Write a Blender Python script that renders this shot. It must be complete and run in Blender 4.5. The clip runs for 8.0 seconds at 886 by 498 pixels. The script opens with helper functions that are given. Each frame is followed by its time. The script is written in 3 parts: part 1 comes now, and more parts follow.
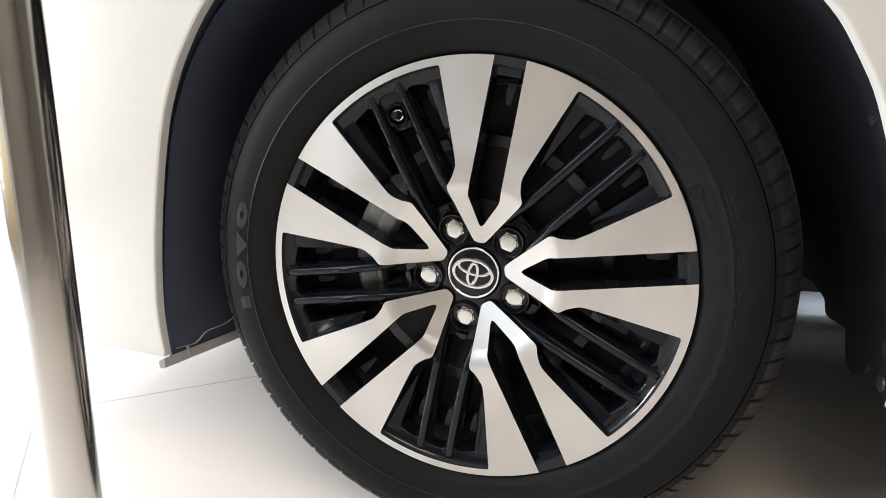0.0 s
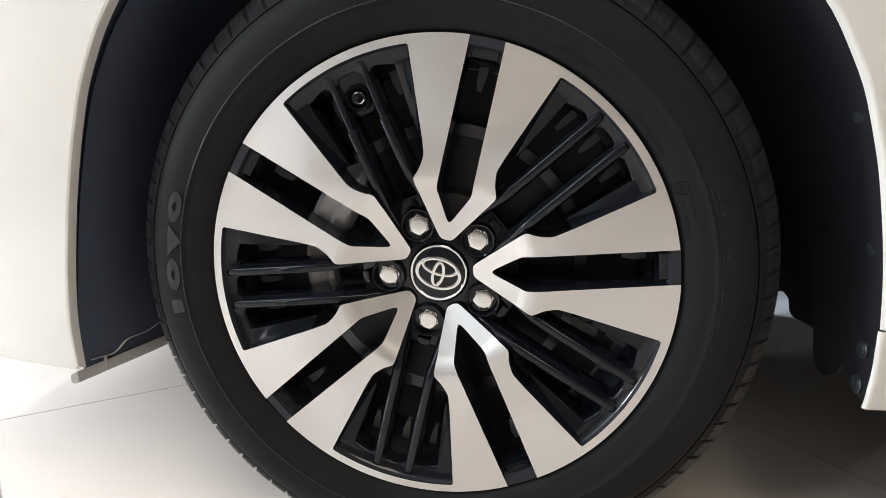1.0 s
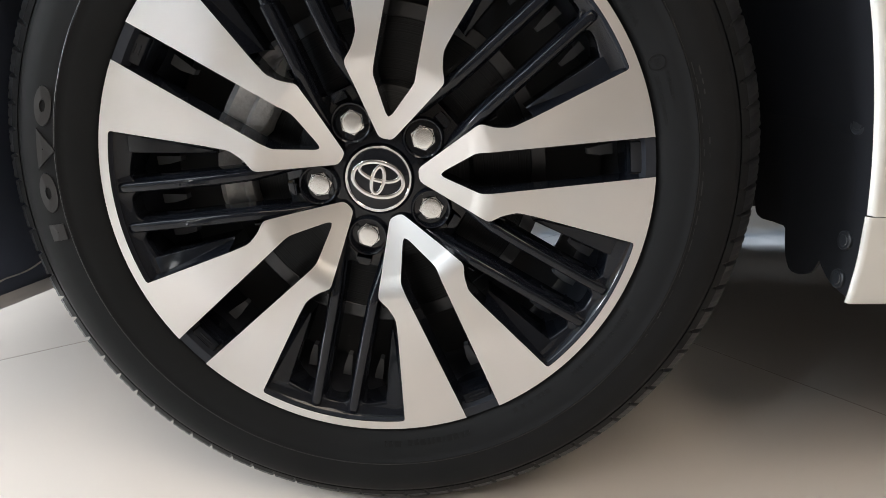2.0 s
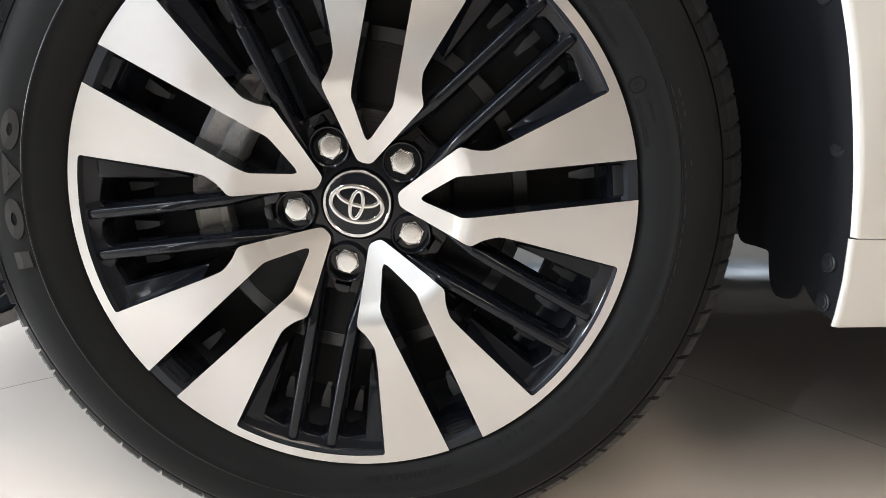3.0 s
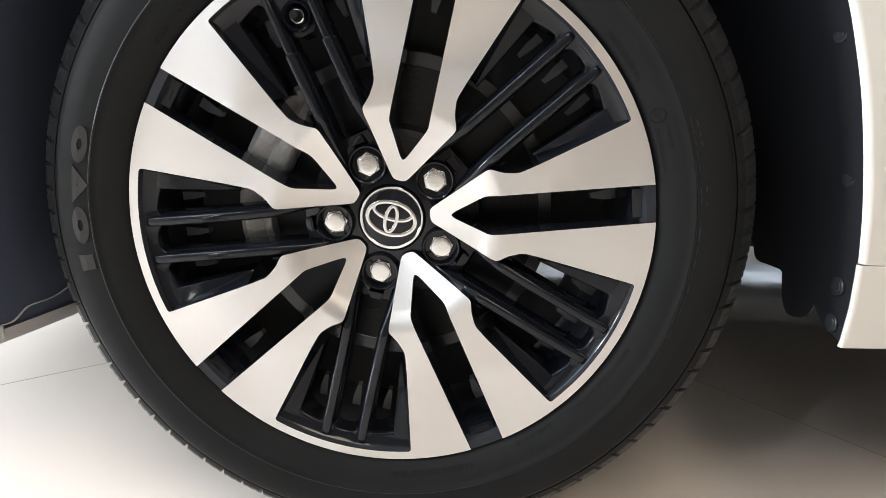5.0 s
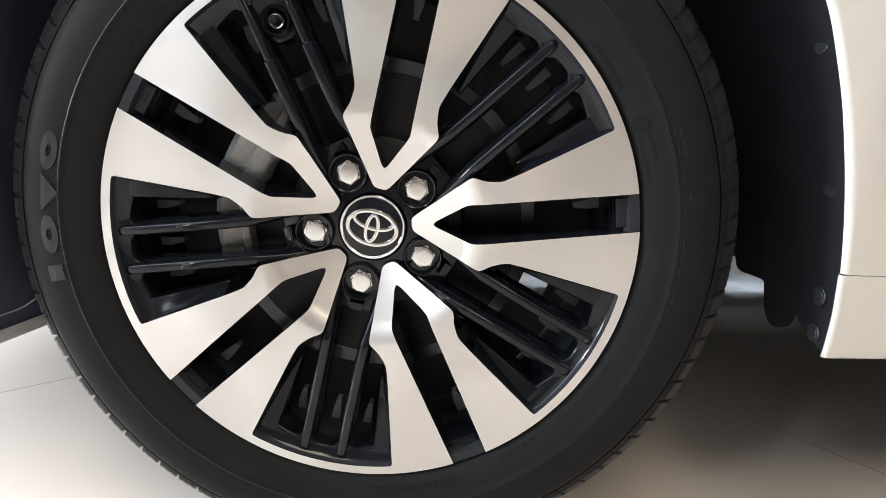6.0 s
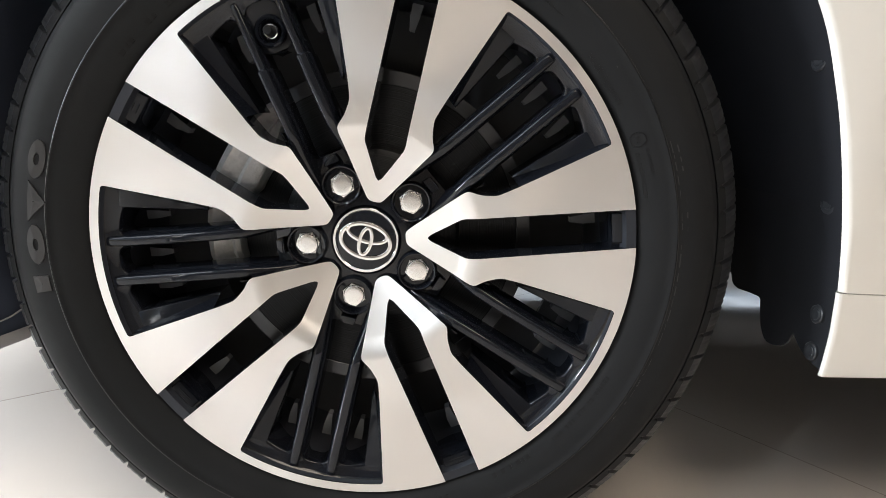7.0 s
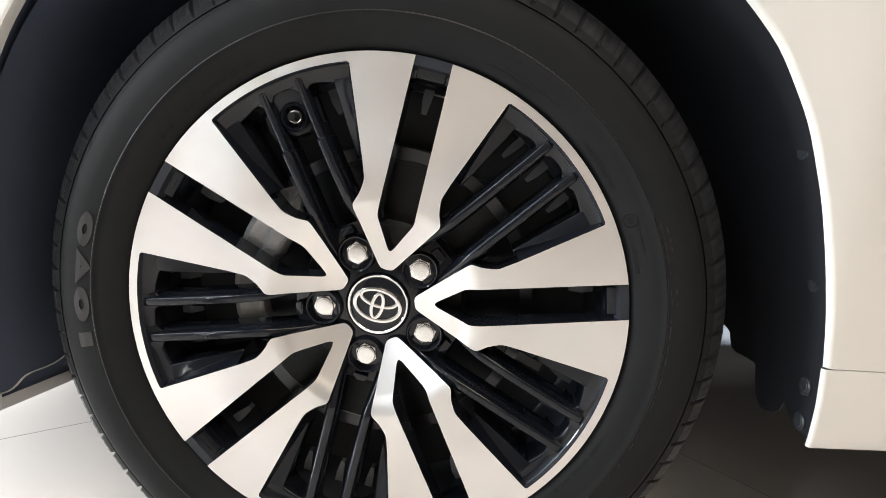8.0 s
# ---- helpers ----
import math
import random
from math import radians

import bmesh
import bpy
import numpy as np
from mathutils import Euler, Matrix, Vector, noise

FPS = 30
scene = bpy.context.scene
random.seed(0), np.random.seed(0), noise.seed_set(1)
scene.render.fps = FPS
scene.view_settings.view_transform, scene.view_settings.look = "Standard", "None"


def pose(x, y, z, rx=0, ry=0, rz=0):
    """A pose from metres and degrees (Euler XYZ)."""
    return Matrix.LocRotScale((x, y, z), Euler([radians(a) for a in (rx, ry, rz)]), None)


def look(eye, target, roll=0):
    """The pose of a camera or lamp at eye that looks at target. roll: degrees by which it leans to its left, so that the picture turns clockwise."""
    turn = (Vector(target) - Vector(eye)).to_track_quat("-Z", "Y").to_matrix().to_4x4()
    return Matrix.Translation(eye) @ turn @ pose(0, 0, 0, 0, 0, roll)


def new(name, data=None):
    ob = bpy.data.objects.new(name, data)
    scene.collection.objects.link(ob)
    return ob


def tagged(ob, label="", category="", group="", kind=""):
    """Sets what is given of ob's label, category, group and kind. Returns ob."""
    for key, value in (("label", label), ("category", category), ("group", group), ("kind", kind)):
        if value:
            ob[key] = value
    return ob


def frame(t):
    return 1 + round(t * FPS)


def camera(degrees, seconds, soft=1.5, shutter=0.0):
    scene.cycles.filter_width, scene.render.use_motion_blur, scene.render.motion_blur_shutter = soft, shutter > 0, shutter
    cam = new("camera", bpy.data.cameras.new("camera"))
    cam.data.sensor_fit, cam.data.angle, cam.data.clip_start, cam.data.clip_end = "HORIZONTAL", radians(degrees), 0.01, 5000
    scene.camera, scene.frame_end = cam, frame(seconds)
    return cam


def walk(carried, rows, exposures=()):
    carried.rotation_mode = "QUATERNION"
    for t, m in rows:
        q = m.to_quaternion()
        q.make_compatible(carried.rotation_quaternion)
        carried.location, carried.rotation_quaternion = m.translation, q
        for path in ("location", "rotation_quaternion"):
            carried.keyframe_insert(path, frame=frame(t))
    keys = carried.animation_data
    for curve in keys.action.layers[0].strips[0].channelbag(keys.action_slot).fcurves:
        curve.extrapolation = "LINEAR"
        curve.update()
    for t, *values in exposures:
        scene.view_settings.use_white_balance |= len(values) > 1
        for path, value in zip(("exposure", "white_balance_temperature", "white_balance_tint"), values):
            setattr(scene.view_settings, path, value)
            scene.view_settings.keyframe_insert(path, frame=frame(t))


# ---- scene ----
cam = camera(69.7, 8.0, soft=0.5)
PATH = [
    (0.0, pose(0.0661, -0.7036, 0.5470, 76.74, -0.90, 7.86)),
    (0.2, pose(0.0570, -0.7104, 0.5570, 75.48, 0.91, 6.39)),
    (0.5, pose(0.0563, -0.6888, 0.5528, 74.27, 0.72, 3.15)),
    (1.0, pose(0.0064, -0.6466, 0.5310, 76.77, -2.85, 0.52)),
    (1.2, pose(-0.0219, -0.6373, 0.5157, 75.77, -2.02, -1.12)),
    (1.5, pose(-0.0129, -0.5915, 0.5015, 73.85, -0.80, -2.99)),
    (1.7, pose(-0.0146, -0.5857, 0.4677, 75.46, -2.94, -4.59)),
    (2.0, pose(-0.0075, -0.5653, 0.4575, 73.20, -2.26, -6.62)),
    (2.2, pose(-0.0045, -0.5636, 0.4454, 75.48, -2.56, -6.99)),
    (3.5, pose(-0.0018, -0.5383, 0.4470, 76.44, -2.16, -8.54)),
    (4.0, pose(-0.0110, -0.5212, 0.4527, 74.17, -3.16, -8.10)),
    (4.2, pose(-0.0087, -0.5399, 0.4559, 75.73, -3.33, -5.65)),
    (5.3, pose(-0.0181, -0.5911, 0.4776, 75.57, -3.24, -5.69)),
    (5.5, pose(-0.0215, -0.5849, 0.4760, 76.29, -2.79, -6.24)),
    (6.0, pose(-0.0130, -0.5790, 0.4719, 76.60, -3.72, -7.36)),
    (6.5, pose(-0.0089, -0.5757, 0.4713, 76.99, -3.65, -7.35)),
    (7.0, pose(-0.0124, -0.5707, 0.4726, 77.65, -4.36, -7.79)),
    (7.5, pose(-0.0221, -0.5567, 0.4698, 76.60, -4.42, -7.41)),
    (7.8, pose(-0.0119, -0.5740, 0.4999, 78.75, -4.09, -6.58)),
    (8.0, pose(0.0032, -0.6083, 0.5317, 79.05, -4.86, -4.80)),
]
walk(cam, PATH, exposures=((0.0, 0.72), (0.5, 0.66), (1.0, 0.64), (1.5, 0.64), (2.0, 0.56), (3.5, 0.95), (5.5, 0.97), (7.5, 0.99), (8.0, 1.05)))

# ---- light: a showroom with tall windows, overcast day outside ----
world = bpy.data.worlds.new("sky")
scene.world = world
world.use_nodes = True
wn = world.node_tree.nodes
sky = wn.new("ShaderNodeTexSky")
sky.sky_type, sky.sun_disc = "NISHITA", False
sky.sun_elevation, sky.sun_rotation = radians(40), radians(250)
world.node_tree.links.new(sky.outputs[0], wn["Background"].inputs[0])
wn["Background"].inputs[1].default_value = 0.06


def window_light(name, eye, target, w, h, power, colour):
    lamp = bpy.data.lights.new(name, "AREA")
    lamp.shape, lamp.size, lamp.size_y, lamp.energy, lamp.color = "RECTANGLE", w, h, power, colour
    ob = new(name, lamp)
    ob.matrix_world = look(eye, target)
    return ob


window_light("window_light_front", (-2.33, 0.72, 1.95), (0, 0.72, 1.2), 3.9, 2.5, 67, (0.78, 0.91, 1.0))
# added fill lamp, low in the same opening, brightens the left floor and tread
window_light("low_fill_light", (-2.34, 0.38, 0.66), (0, 0.10, 0.20), 1.3, 0.44, 70, (0.93, 0.965, 1.0))
window_light("window_light_far", (1.6, 4.93, 2.15), (1.6, 0, 1.6), 5.6, 2.1, 28, (0.92, 0.96, 1.0))

# narrow lamp added for sharp highlights on the gloss black paint
window_light("highlight_lamp", (-2.33, -2.30, 2.5), (0, -0.6, 0.9), 0.16, 1.2, 9, (0.88, 0.95, 1.0))

# unseen warm ceiling panels, added to light the floor beside the car
PANELS = [(x, y) for x in (0.1, 1.9) for y in (-1.9, -3.2)]
for x, y in PANELS:
    window_light("added_panel_light", (x, y, 3.555), (x, y + 0.001, 0.0), 1.1, 1.1, 7.4, (1.0, 0.90, 0.79))

# ---- materials ----
def mat(name, colour, rough=0.5, metal=0.0, coat=0.0, spec=0.5):
    m = bpy.data.materials.new(name)
    m.use_nodes = True
    b = m.node_tree.nodes["Principled BSDF"]
    b.inputs["Base Color"].default_value = (*colour, 1)
    b.inputs["Roughness"].default_value, b.inputs["Metallic"].default_value = rough, metal
    b.inputs["Coat Weight"].default_value, b.inputs["Specular IOR Level"].default_value = coat, spec
    b.inputs["Coat Roughness"].default_value = 0.04
    return m


def noise_tex(m, scale, detail=4.0, stretch=None):
    t, links = m.node_tree.nodes, m.node_tree.links
    n = t.new("ShaderNodeTexNoise")
    n.inputs["Scale"].default_value, n.inputs["Detail"].default_value = scale, detail
    c = t.new("ShaderNodeTexCoord")
    if stretch:
        g = t.new("ShaderNodeMapping")
        g.inputs["Scale"].default_value = stretch
        links.new(c.outputs["Object"], g.inputs[0])
        links.new(g.outputs[0], n.inputs["Vector"])
    else:
        links.new(c.outputs["Object"], n.inputs["Vector"])
    return n


def vary(m, socket, source, lo, hi):
    """Drive one socket of the surface by a texture's value, from lo to hi."""
    t, links = m.node_tree.nodes, m.node_tree.links
    b = t["Principled BSDF"]
    if socket == "Base Color":
        r = t.new("ShaderNodeMix")
        r.data_type = "RGBA"
        r.inputs[6].default_value, r.inputs[7].default_value = (*lo, 1), (*hi, 1)
        links.new(source, r.inputs[0])
        links.new(r.outputs[2], b.inputs[socket])
    else:
        r = t.new("ShaderNodeMapRange")
        r.inputs[3].default_value, r.inputs[4].default_value = lo, hi
        links.new(source, r.inputs[0])
        links.new(r.outputs[0], b.inputs[socket])


def bump(m, source, strength, distance):
    t, links = m.node_tree.nodes, m.node_tree.links
    n = t.new("ShaderNodeBump")
    n.inputs["Strength"].default_value, n.inputs["Distance"].default_value = strength, distance
    links.new(source, n.inputs["Height"])
    links.new(n.outputs[0], t["Principled BSDF"].inputs["Normal"])


def rings(m, scale):
    """Fine turning lines round the local y axis."""
    t, links = m.node_tree.nodes, m.node_tree.links
    c = t.new("ShaderNodeTexCoord")
    s = t.new("ShaderNodeSeparateXYZ")
    q = t.new("ShaderNodeCombineXYZ")
    d = t.new("ShaderNodeVectorMath")
    d.operation = "LENGTH"
    links.new(c.outputs["Object"], s.inputs[0])
    links.new(s.outputs[0], q.inputs[0])
    links.new(s.outputs[2], q.inputs[2])
    links.new(q.outputs[0], d.inputs[0])
    n = t.new("ShaderNodeTexNoise")
    n.noise_dimensions = "1D"
    n.inputs["Scale"].default_value, n.inputs["Detail"].default_value = scale, 3
    links.new(d.outputs["Value"], n.inputs["W"])
    return n


machined = mat("machined_aluminium", (0.74, 0.725, 0.705), 0.40, 1.0)
r_ = rings(machined, 2600)
bump(machined, r_.outputs[0], 0.05, 0.0006)
vary(machined, "Roughness", noise_tex(machined, 7, 2).outputs[0], 0.34, 0.46)
vary(machined, "Base Color", noise_tex(machined, 9, 2).outputs[0], (0.77, 0.745, 0.73), (0.70, 0.695, 0.69))
tangent = machined.node_tree.nodes.new("ShaderNodeTangent")
tangent.direction_type, tangent.axis = "RADIAL", "Y"
machined.node_tree.links.new(tangent.outputs[0], machined.node_tree.nodes["Principled BSDF"].inputs["Tangent"])
machined.node_tree.nodes["Principled BSDF"].inputs["Anisotropic"].default_value = 0.5
machined.node_tree.nodes["Principled BSDF"].inputs["Anisotropic Rotation"].default_value = 0.25
black = mat("gloss_black_paint", (0.0075, 0.0090, 0.0130), 0.06, 0.0, 0.0, 0.36)
ledge_black = mat("gloss_black_ledge_paint", (0.008, 0.0088, 0.010), 0.12, 0.0, 0.0, 0.26)
vary(ledge_black, "Roughness", noise_tex(ledge_black, 40).outputs[0], 0.07, 0.15)
vary(ledge_black, "Base Color", noise_tex(ledge_black, 25, 5).outputs[0], (0.0052, 0.0064, 0.0096), (0.0080, 0.0094, 0.0130))
satin = mat("satin_black_paint", (0.0220, 0.0245, 0.0310), 0.42, 0.0, 0.0, 0.2)
vary(satin, "Roughness", noise_tex(satin, 40).outputs[0], 0.36, 0.5)
vary(black, "Roughness", noise_tex(black, 60).outputs[0], 0.05, 0.11)
bump(black, noise_tex(black, 140, 2).outputs[0], 0.03, 0.0004)
rubber = mat("tyre_rubber", (0.008, 0.008, 0.0085), 0.5, 0.0, 0.0, 0.16)
n_ = noise_tex(rubber, 14, 6)
vary(rubber, "Base Color", n_.outputs[0], (0.0060, 0.0065, 0.0073), (0.0092, 0.0097, 0.0106))
vary(rubber, "Roughness", noise_tex(rubber, 45).outputs[0], 0.56, 0.72)
bump(rubber, noise_tex(rubber, 900, 2).outputs[0], 0.15, 0.0004)
# paler than the sidewall: some dust, and window light put into the colour
tread_rubber = mat("tread_rubber", (0.03, 0.03, 0.031), 0.45, 0.0, 0.0, 0.4)
vary(tread_rubber, "Base Color", noise_tex(tread_rubber, 30, 5).outputs[0], (0.0110, 0.0118, 0.0140), (0.0180, 0.0190, 0.0215))
lettering = mat("moulded_rubber", (0.0045, 0.0045, 0.0047), 0.55, 0.0, 0.0, 0.15)
mark_rubber = mat("polished_mark_rubber", (0.017, 0.017, 0.0175), 0.32, 0.0, 0.0, 0.45)
vary(mark_rubber, "Roughness", noise_tex(mark_rubber, 60).outputs[0], 0.28, 0.42)
chrome = mat("chrome", (0.86, 0.86, 0.86), 0.10, 1.0)
vary(chrome, "Roughness", noise_tex(chrome, 80).outputs[0], 0.07, 0.16)
nut_chrome = mat("satin_chrome", (0.84, 0.84, 0.83), 0.24, 1.0)
vary(nut_chrome, "Roughness", noise_tex(nut_chrome, 90).outputs[0], 0.18, 0.32)
paint = mat("pearl_white_paint", (0.645, 0.635, 0.605), 0.32, 0.0, 1.0)
bump(paint, noise_tex(paint, 90, 2).outputs[0], 0.02, 0.0004)
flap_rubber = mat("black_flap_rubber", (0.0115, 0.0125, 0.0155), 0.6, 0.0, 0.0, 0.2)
bump(flap_rubber, noise_tex(flap_rubber, 400, 3).outputs[0], 0.2, 0.0006)
clip_plastic = mat("grey_black_clip_plastic", (0.022, 0.024, 0.028), 0.38, 0.0, 0.0, 0.4)
# shade put into the colour: darker copy of the liner for its rear half
liner_shaded = mat("shaded_liner_plastic", (0.0115, 0.0125, 0.0160), 0.7, 0.0, 0.0, 0.18)
bump(liner_shaded, noise_tex(liner_shaded, 500, 3).outputs[0], 0.2, 0.0006)
# front half of the same liner, its colour raised for the light there
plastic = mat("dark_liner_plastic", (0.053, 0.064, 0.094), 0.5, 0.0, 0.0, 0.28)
vary(plastic, "Roughness", noise_tex(plastic, 20).outputs[0], 0.42, 0.62)
bump(plastic, noise_tex(plastic, 500, 3).outputs[0], 0.2, 0.0006)
under = mat("underbody", (0.02, 0.02, 0.02), 0.7)
vary(under, "Base Color", noise_tex(under, 8).outputs[0], (0.018, 0.020, 0.025), (0.034, 0.037, 0.045))
# veiling glare put into the colour: shield paler than the underbody
shield_steel = mat("glare_lifted_steel", (0.045, 0.047, 0.051), 0.6, 0.0, 0.0, 0.3)
vary(shield_steel, "Base Color", noise_tex(shield_steel, 14, 5).outputs[0], (0.034, 0.036, 0.040), (0.058, 0.060, 0.064))
trim = mat("grey_undertray", (0.36, 0.35, 0.34), 0.35)
vary(trim, "Roughness", noise_tex(trim, 30).outputs[0], 0.3, 0.45)
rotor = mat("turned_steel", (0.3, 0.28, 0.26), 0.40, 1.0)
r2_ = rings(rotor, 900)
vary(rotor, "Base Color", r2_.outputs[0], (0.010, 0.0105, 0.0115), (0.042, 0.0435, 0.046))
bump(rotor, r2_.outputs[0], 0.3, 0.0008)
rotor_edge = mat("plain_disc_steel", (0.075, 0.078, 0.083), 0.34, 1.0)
vary(rotor_edge, "Roughness", noise_tex(rotor_edge, 60).outputs[0], 0.28, 0.42)
for m_ in (rotor, rotor_edge):
    t_ = m_.node_tree.nodes.new("ShaderNodeTangent")
    t_.direction_type, t_.axis = "RADIAL", "Y"
    m_.node_tree.links.new(t_.outputs[0], m_.node_tree.nodes["Principled BSDF"].inputs["Tangent"])
    m_.node_tree.nodes["Principled BSDF"].inputs["Anisotropic"].default_value = 0.7
    m_.node_tree.nodes["Principled BSDF"].inputs["Anisotropic Rotation"].default_value = 0.25
primer = mat("grey_primer", (0.150, 0.158, 0.172), 0.45, 0.0, 0.0, 0.3)
vary(primer, "Roughness", noise_tex(primer, 50).outputs[0], 0.5, 0.7)
casting = mat("cast_aluminium", (0.50, 0.49, 0.45), 0.45, 0.5)
n_ = noise_tex(casting, 240, 4)
bump(casting, n_.outputs[0], 0.6, 0.0015)
vary(casting, "Base Color", n_.outputs[0], (0.60, 0.61, 0.62), (0.86, 0.87, 0.88))
steel = mat("polished_steel", (0.70, 0.685, 0.66), 0.14, 1.0)
vary(steel, "Roughness", noise_tex(steel, 8, 4, (40, 40, 0.6)).outputs[0], 0.1, 0.24)
tile = mat("polished_tile", (0.76, 0.735, 0.70), 0.08)
n_ = noise_tex(tile, 2.2, 6)
vary(tile, "Base Color", n_.outputs[0], (0.61, 0.565, 0.52), (0.69, 0.635, 0.585))
dust = tile.node_tree.nodes.new("ShaderNodeMapRange")
dust.inputs[1].default_value, dust.inputs[2].default_value = 0.40, 0.75
tile.node_tree.links.new(noise_tex(tile, 11, 7).outputs[0], dust.inputs[0])
vary(tile, "Roughness", dust.outputs[0], 0.04, 0.15)
bump(tile, noise_tex(tile, 16, 3).outputs[0], 0.06, 0.002)
grout = mat("grout", (0.56, 0.53, 0.50), 0.8)
vary(grout, "Base Color", noise_tex(grout, 30).outputs[0], (0.29, 0.25, 0.215), (0.37, 0.325, 0.285))
plaster = mat("white_plaster", (0.78, 0.77, 0.74), 0.8)
vary(plaster, "Base Color", noise_tex(plaster, 3).outputs[0], (0.75, 0.745, 0.73), (0.80, 0.795, 0.78))
warm_plaster = mat("taupe_plaster", (0.16, 0.14, 0.12), 0.8)
vary(warm_plaster, "Base Color", noise_tex(warm_plaster, 3).outputs[0], (0.145, 0.128, 0.110), (0.175, 0.155, 0.134))
grey_board = mat("pale_ceiling_board", (0.75, 0.74, 0.72), 0.8)
vary(grey_board, "Base Color", noise_tex(grey_board, 2).outputs[0], (0.72, 0.71, 0.69), (0.78, 0.77, 0.75))
frame_paint = mat("grey_window_frame", (0.35, 0.35, 0.36), 0.4, 0.3)
vary(frame_paint, "Roughness", noise_tex(frame_paint, 20).outputs[0], 0.3, 0.5)


# ---- mesh helpers ----
def part(name, bm, material, parent=None, label="", smooth=True):
    bmesh.ops.recalc_face_normals(bm, faces=bm.faces[:])
    me = bpy.data.meshes.new(name)
    bm.to_mesh(me)
    bm.free()
    me.materials.append(material)
    for p in me.polygons:
        p.use_smooth = smooth
    if smooth:
        me.set_sharp_from_angle(angle=radians(38))
    ob = new(name, me)
    if parent:
        ob.parent = parent
    if label:
        tagged(ob, label)
    return ob


def box(bm, lo, hi, bevel=0.0, m=None):
    made = bmesh.ops.create_cube(bm, size=1)["verts"]
    size = [b - a for a, b in zip(lo, hi)]
    mid = [(a + b) / 2 for a, b in zip(lo, hi)]
    for v in made:
        v.co = Vector((v.co[i] * size[i] + mid[i] for i in range(3)))
    if bevel:
        edges = list({e for v in made for e in v.link_edges})
        got = bmesh.ops.bevel(bm, geom=edges, offset=bevel, segments=2, profile=0.7, affect="EDGES")
        made = list({v for f in got["faces"] for v in f.verts} | {v for v in made if v.is_valid})
    if m is not None:
        for v in made:
            v.co = m @ v.co
    return bm


def sheet(bm, rows, closed=False):
    """A skin over rows of points, all of one length."""
    grid = [[bm.verts.new(p) for p in row] for row in rows]
    n = len(grid[0])
    for a, b in zip(grid, grid[1:]):
        for i in range(n if closed else n - 1):
            j = (i + 1) % n
            bm.faces.new((a[i], a[j], b[j], b[i]))
    return grid


def sheet_mesh(rows):
    bm = bmesh.new()
    sheet(bm, rows)
    return bm


def turned(bm, profile, steps=128):
    """A profile of (y, r) pairs turned round the y axis."""
    rows = []
    for y, r in profile:
        rows.append([(r * math.cos(2 * math.pi * k / steps), y, r * math.sin(2 * math.pi * k / steps)) for k in range(steps)])
    sheet(bm, rows, closed=True)
    return bm


def dense(line, step):
    out = [line[0]]
    for (x0, y0), (x1, y1) in zip(line, line[1:]):
        n = max(1, round(math.hypot(x1 - x0, y1 - y0) / step))
        out += [(x0 + (x1 - x0) * k / n, y0 + (y1 - y0) * k / n) for k in range(1, n + 1)]
    return out


def relax(line, times):
    for _ in range(times):
        line = [line[0]] + [((a[0] + 2 * b[0] + c[0]) / 4, (a[1] + 2 * b[1] + c[1]) / 4) for a, b, c in zip(line, line[1:], line[2:])] + [line[-1]]
    return line


def resample(line, n):
    d = [0.0]
    for a, b in zip(line, line[1:]):
        d.append(d[-1] + math.hypot(b[0] - a[0], b[1] - a[1]))
    s = np.linspace(0, d[-1], n)
    return list(zip(np.interp(s, d, [p[0] for p in line]).tolist(), np.interp(s, d, [p[1] for p in line]).tolist()))


# ---- the showroom ----
TILE, TURN = 1.2, radians(34.0)
floor_bm = box(bmesh.new(), (-2.4, -4, -0.12), (6, 5, -0.0002))
floor = tagged(part("floor", floor_bm, grout, smooth=False), "pale polished porcelain floor tiles with thin grey joints", "floor", kind="structure")
tagged(part("ceiling", box(bmesh.new(), (-2.55, -4.15, 3.6), (6.15, 5.15, 3.75)), grey_board, smooth=False), "plain off-white showroom ceiling", "ceiling", kind="structure")


def window_wall(name, m, left, right, a, b, sill):
    """A wall along local x from left to right, with one wide opening from a to b and its glazing bars."""
    bm = bmesh.new()
    for lo, hi in (((left, 0, 0), (a, 0.15, 3.6)), ((b, 0, 0), (right, 0.15, 3.6)), ((a, 0, 0), (b, 0.15, sill)), ((a, 0, 3.3), (b, 0.15, 3.6))):
        box(bm, lo, hi)
    ob = tagged(part(name, bm, plaster, smooth=False), "white plastered wall with a wide window opening", "wall", kind="structure")
    ob.matrix_world = m
    for k in range(5):
        x = a + 0.03 + (b - a - 0.06) * k / 4
        part("window_bar", box(bmesh.new(), (x - 0.03, 0.1, sill), (x + 0.03, 0.145, 3.3), 0.004), frame_paint, ob, smooth=False)
    return ob


window_wall("wall_west", pose(-2.4, 0, 0, 0, 0, 90), -4.0, 5.0, -2.9, 2.75, 0.04)
window_wall("wall_north", pose(0, 5, 0, 0, 0, 0), -2.55, 6.15, -1.4, 4.6, 1.05)
tagged(part("wall_south", box(bmesh.new(), (-2.55, -4.15, 0), (6.15, -4, 3.6)), warm_plaster, smooth=False), "plain dark taupe plastered wall", "wall", kind="structure")
tagged(part("wall_east", box(bmesh.new(), (6, -4, 0), (6.15, 5, 3.6)), warm_plaster, smooth=False), "plain dark taupe plastered wall", "wall", kind="structure")

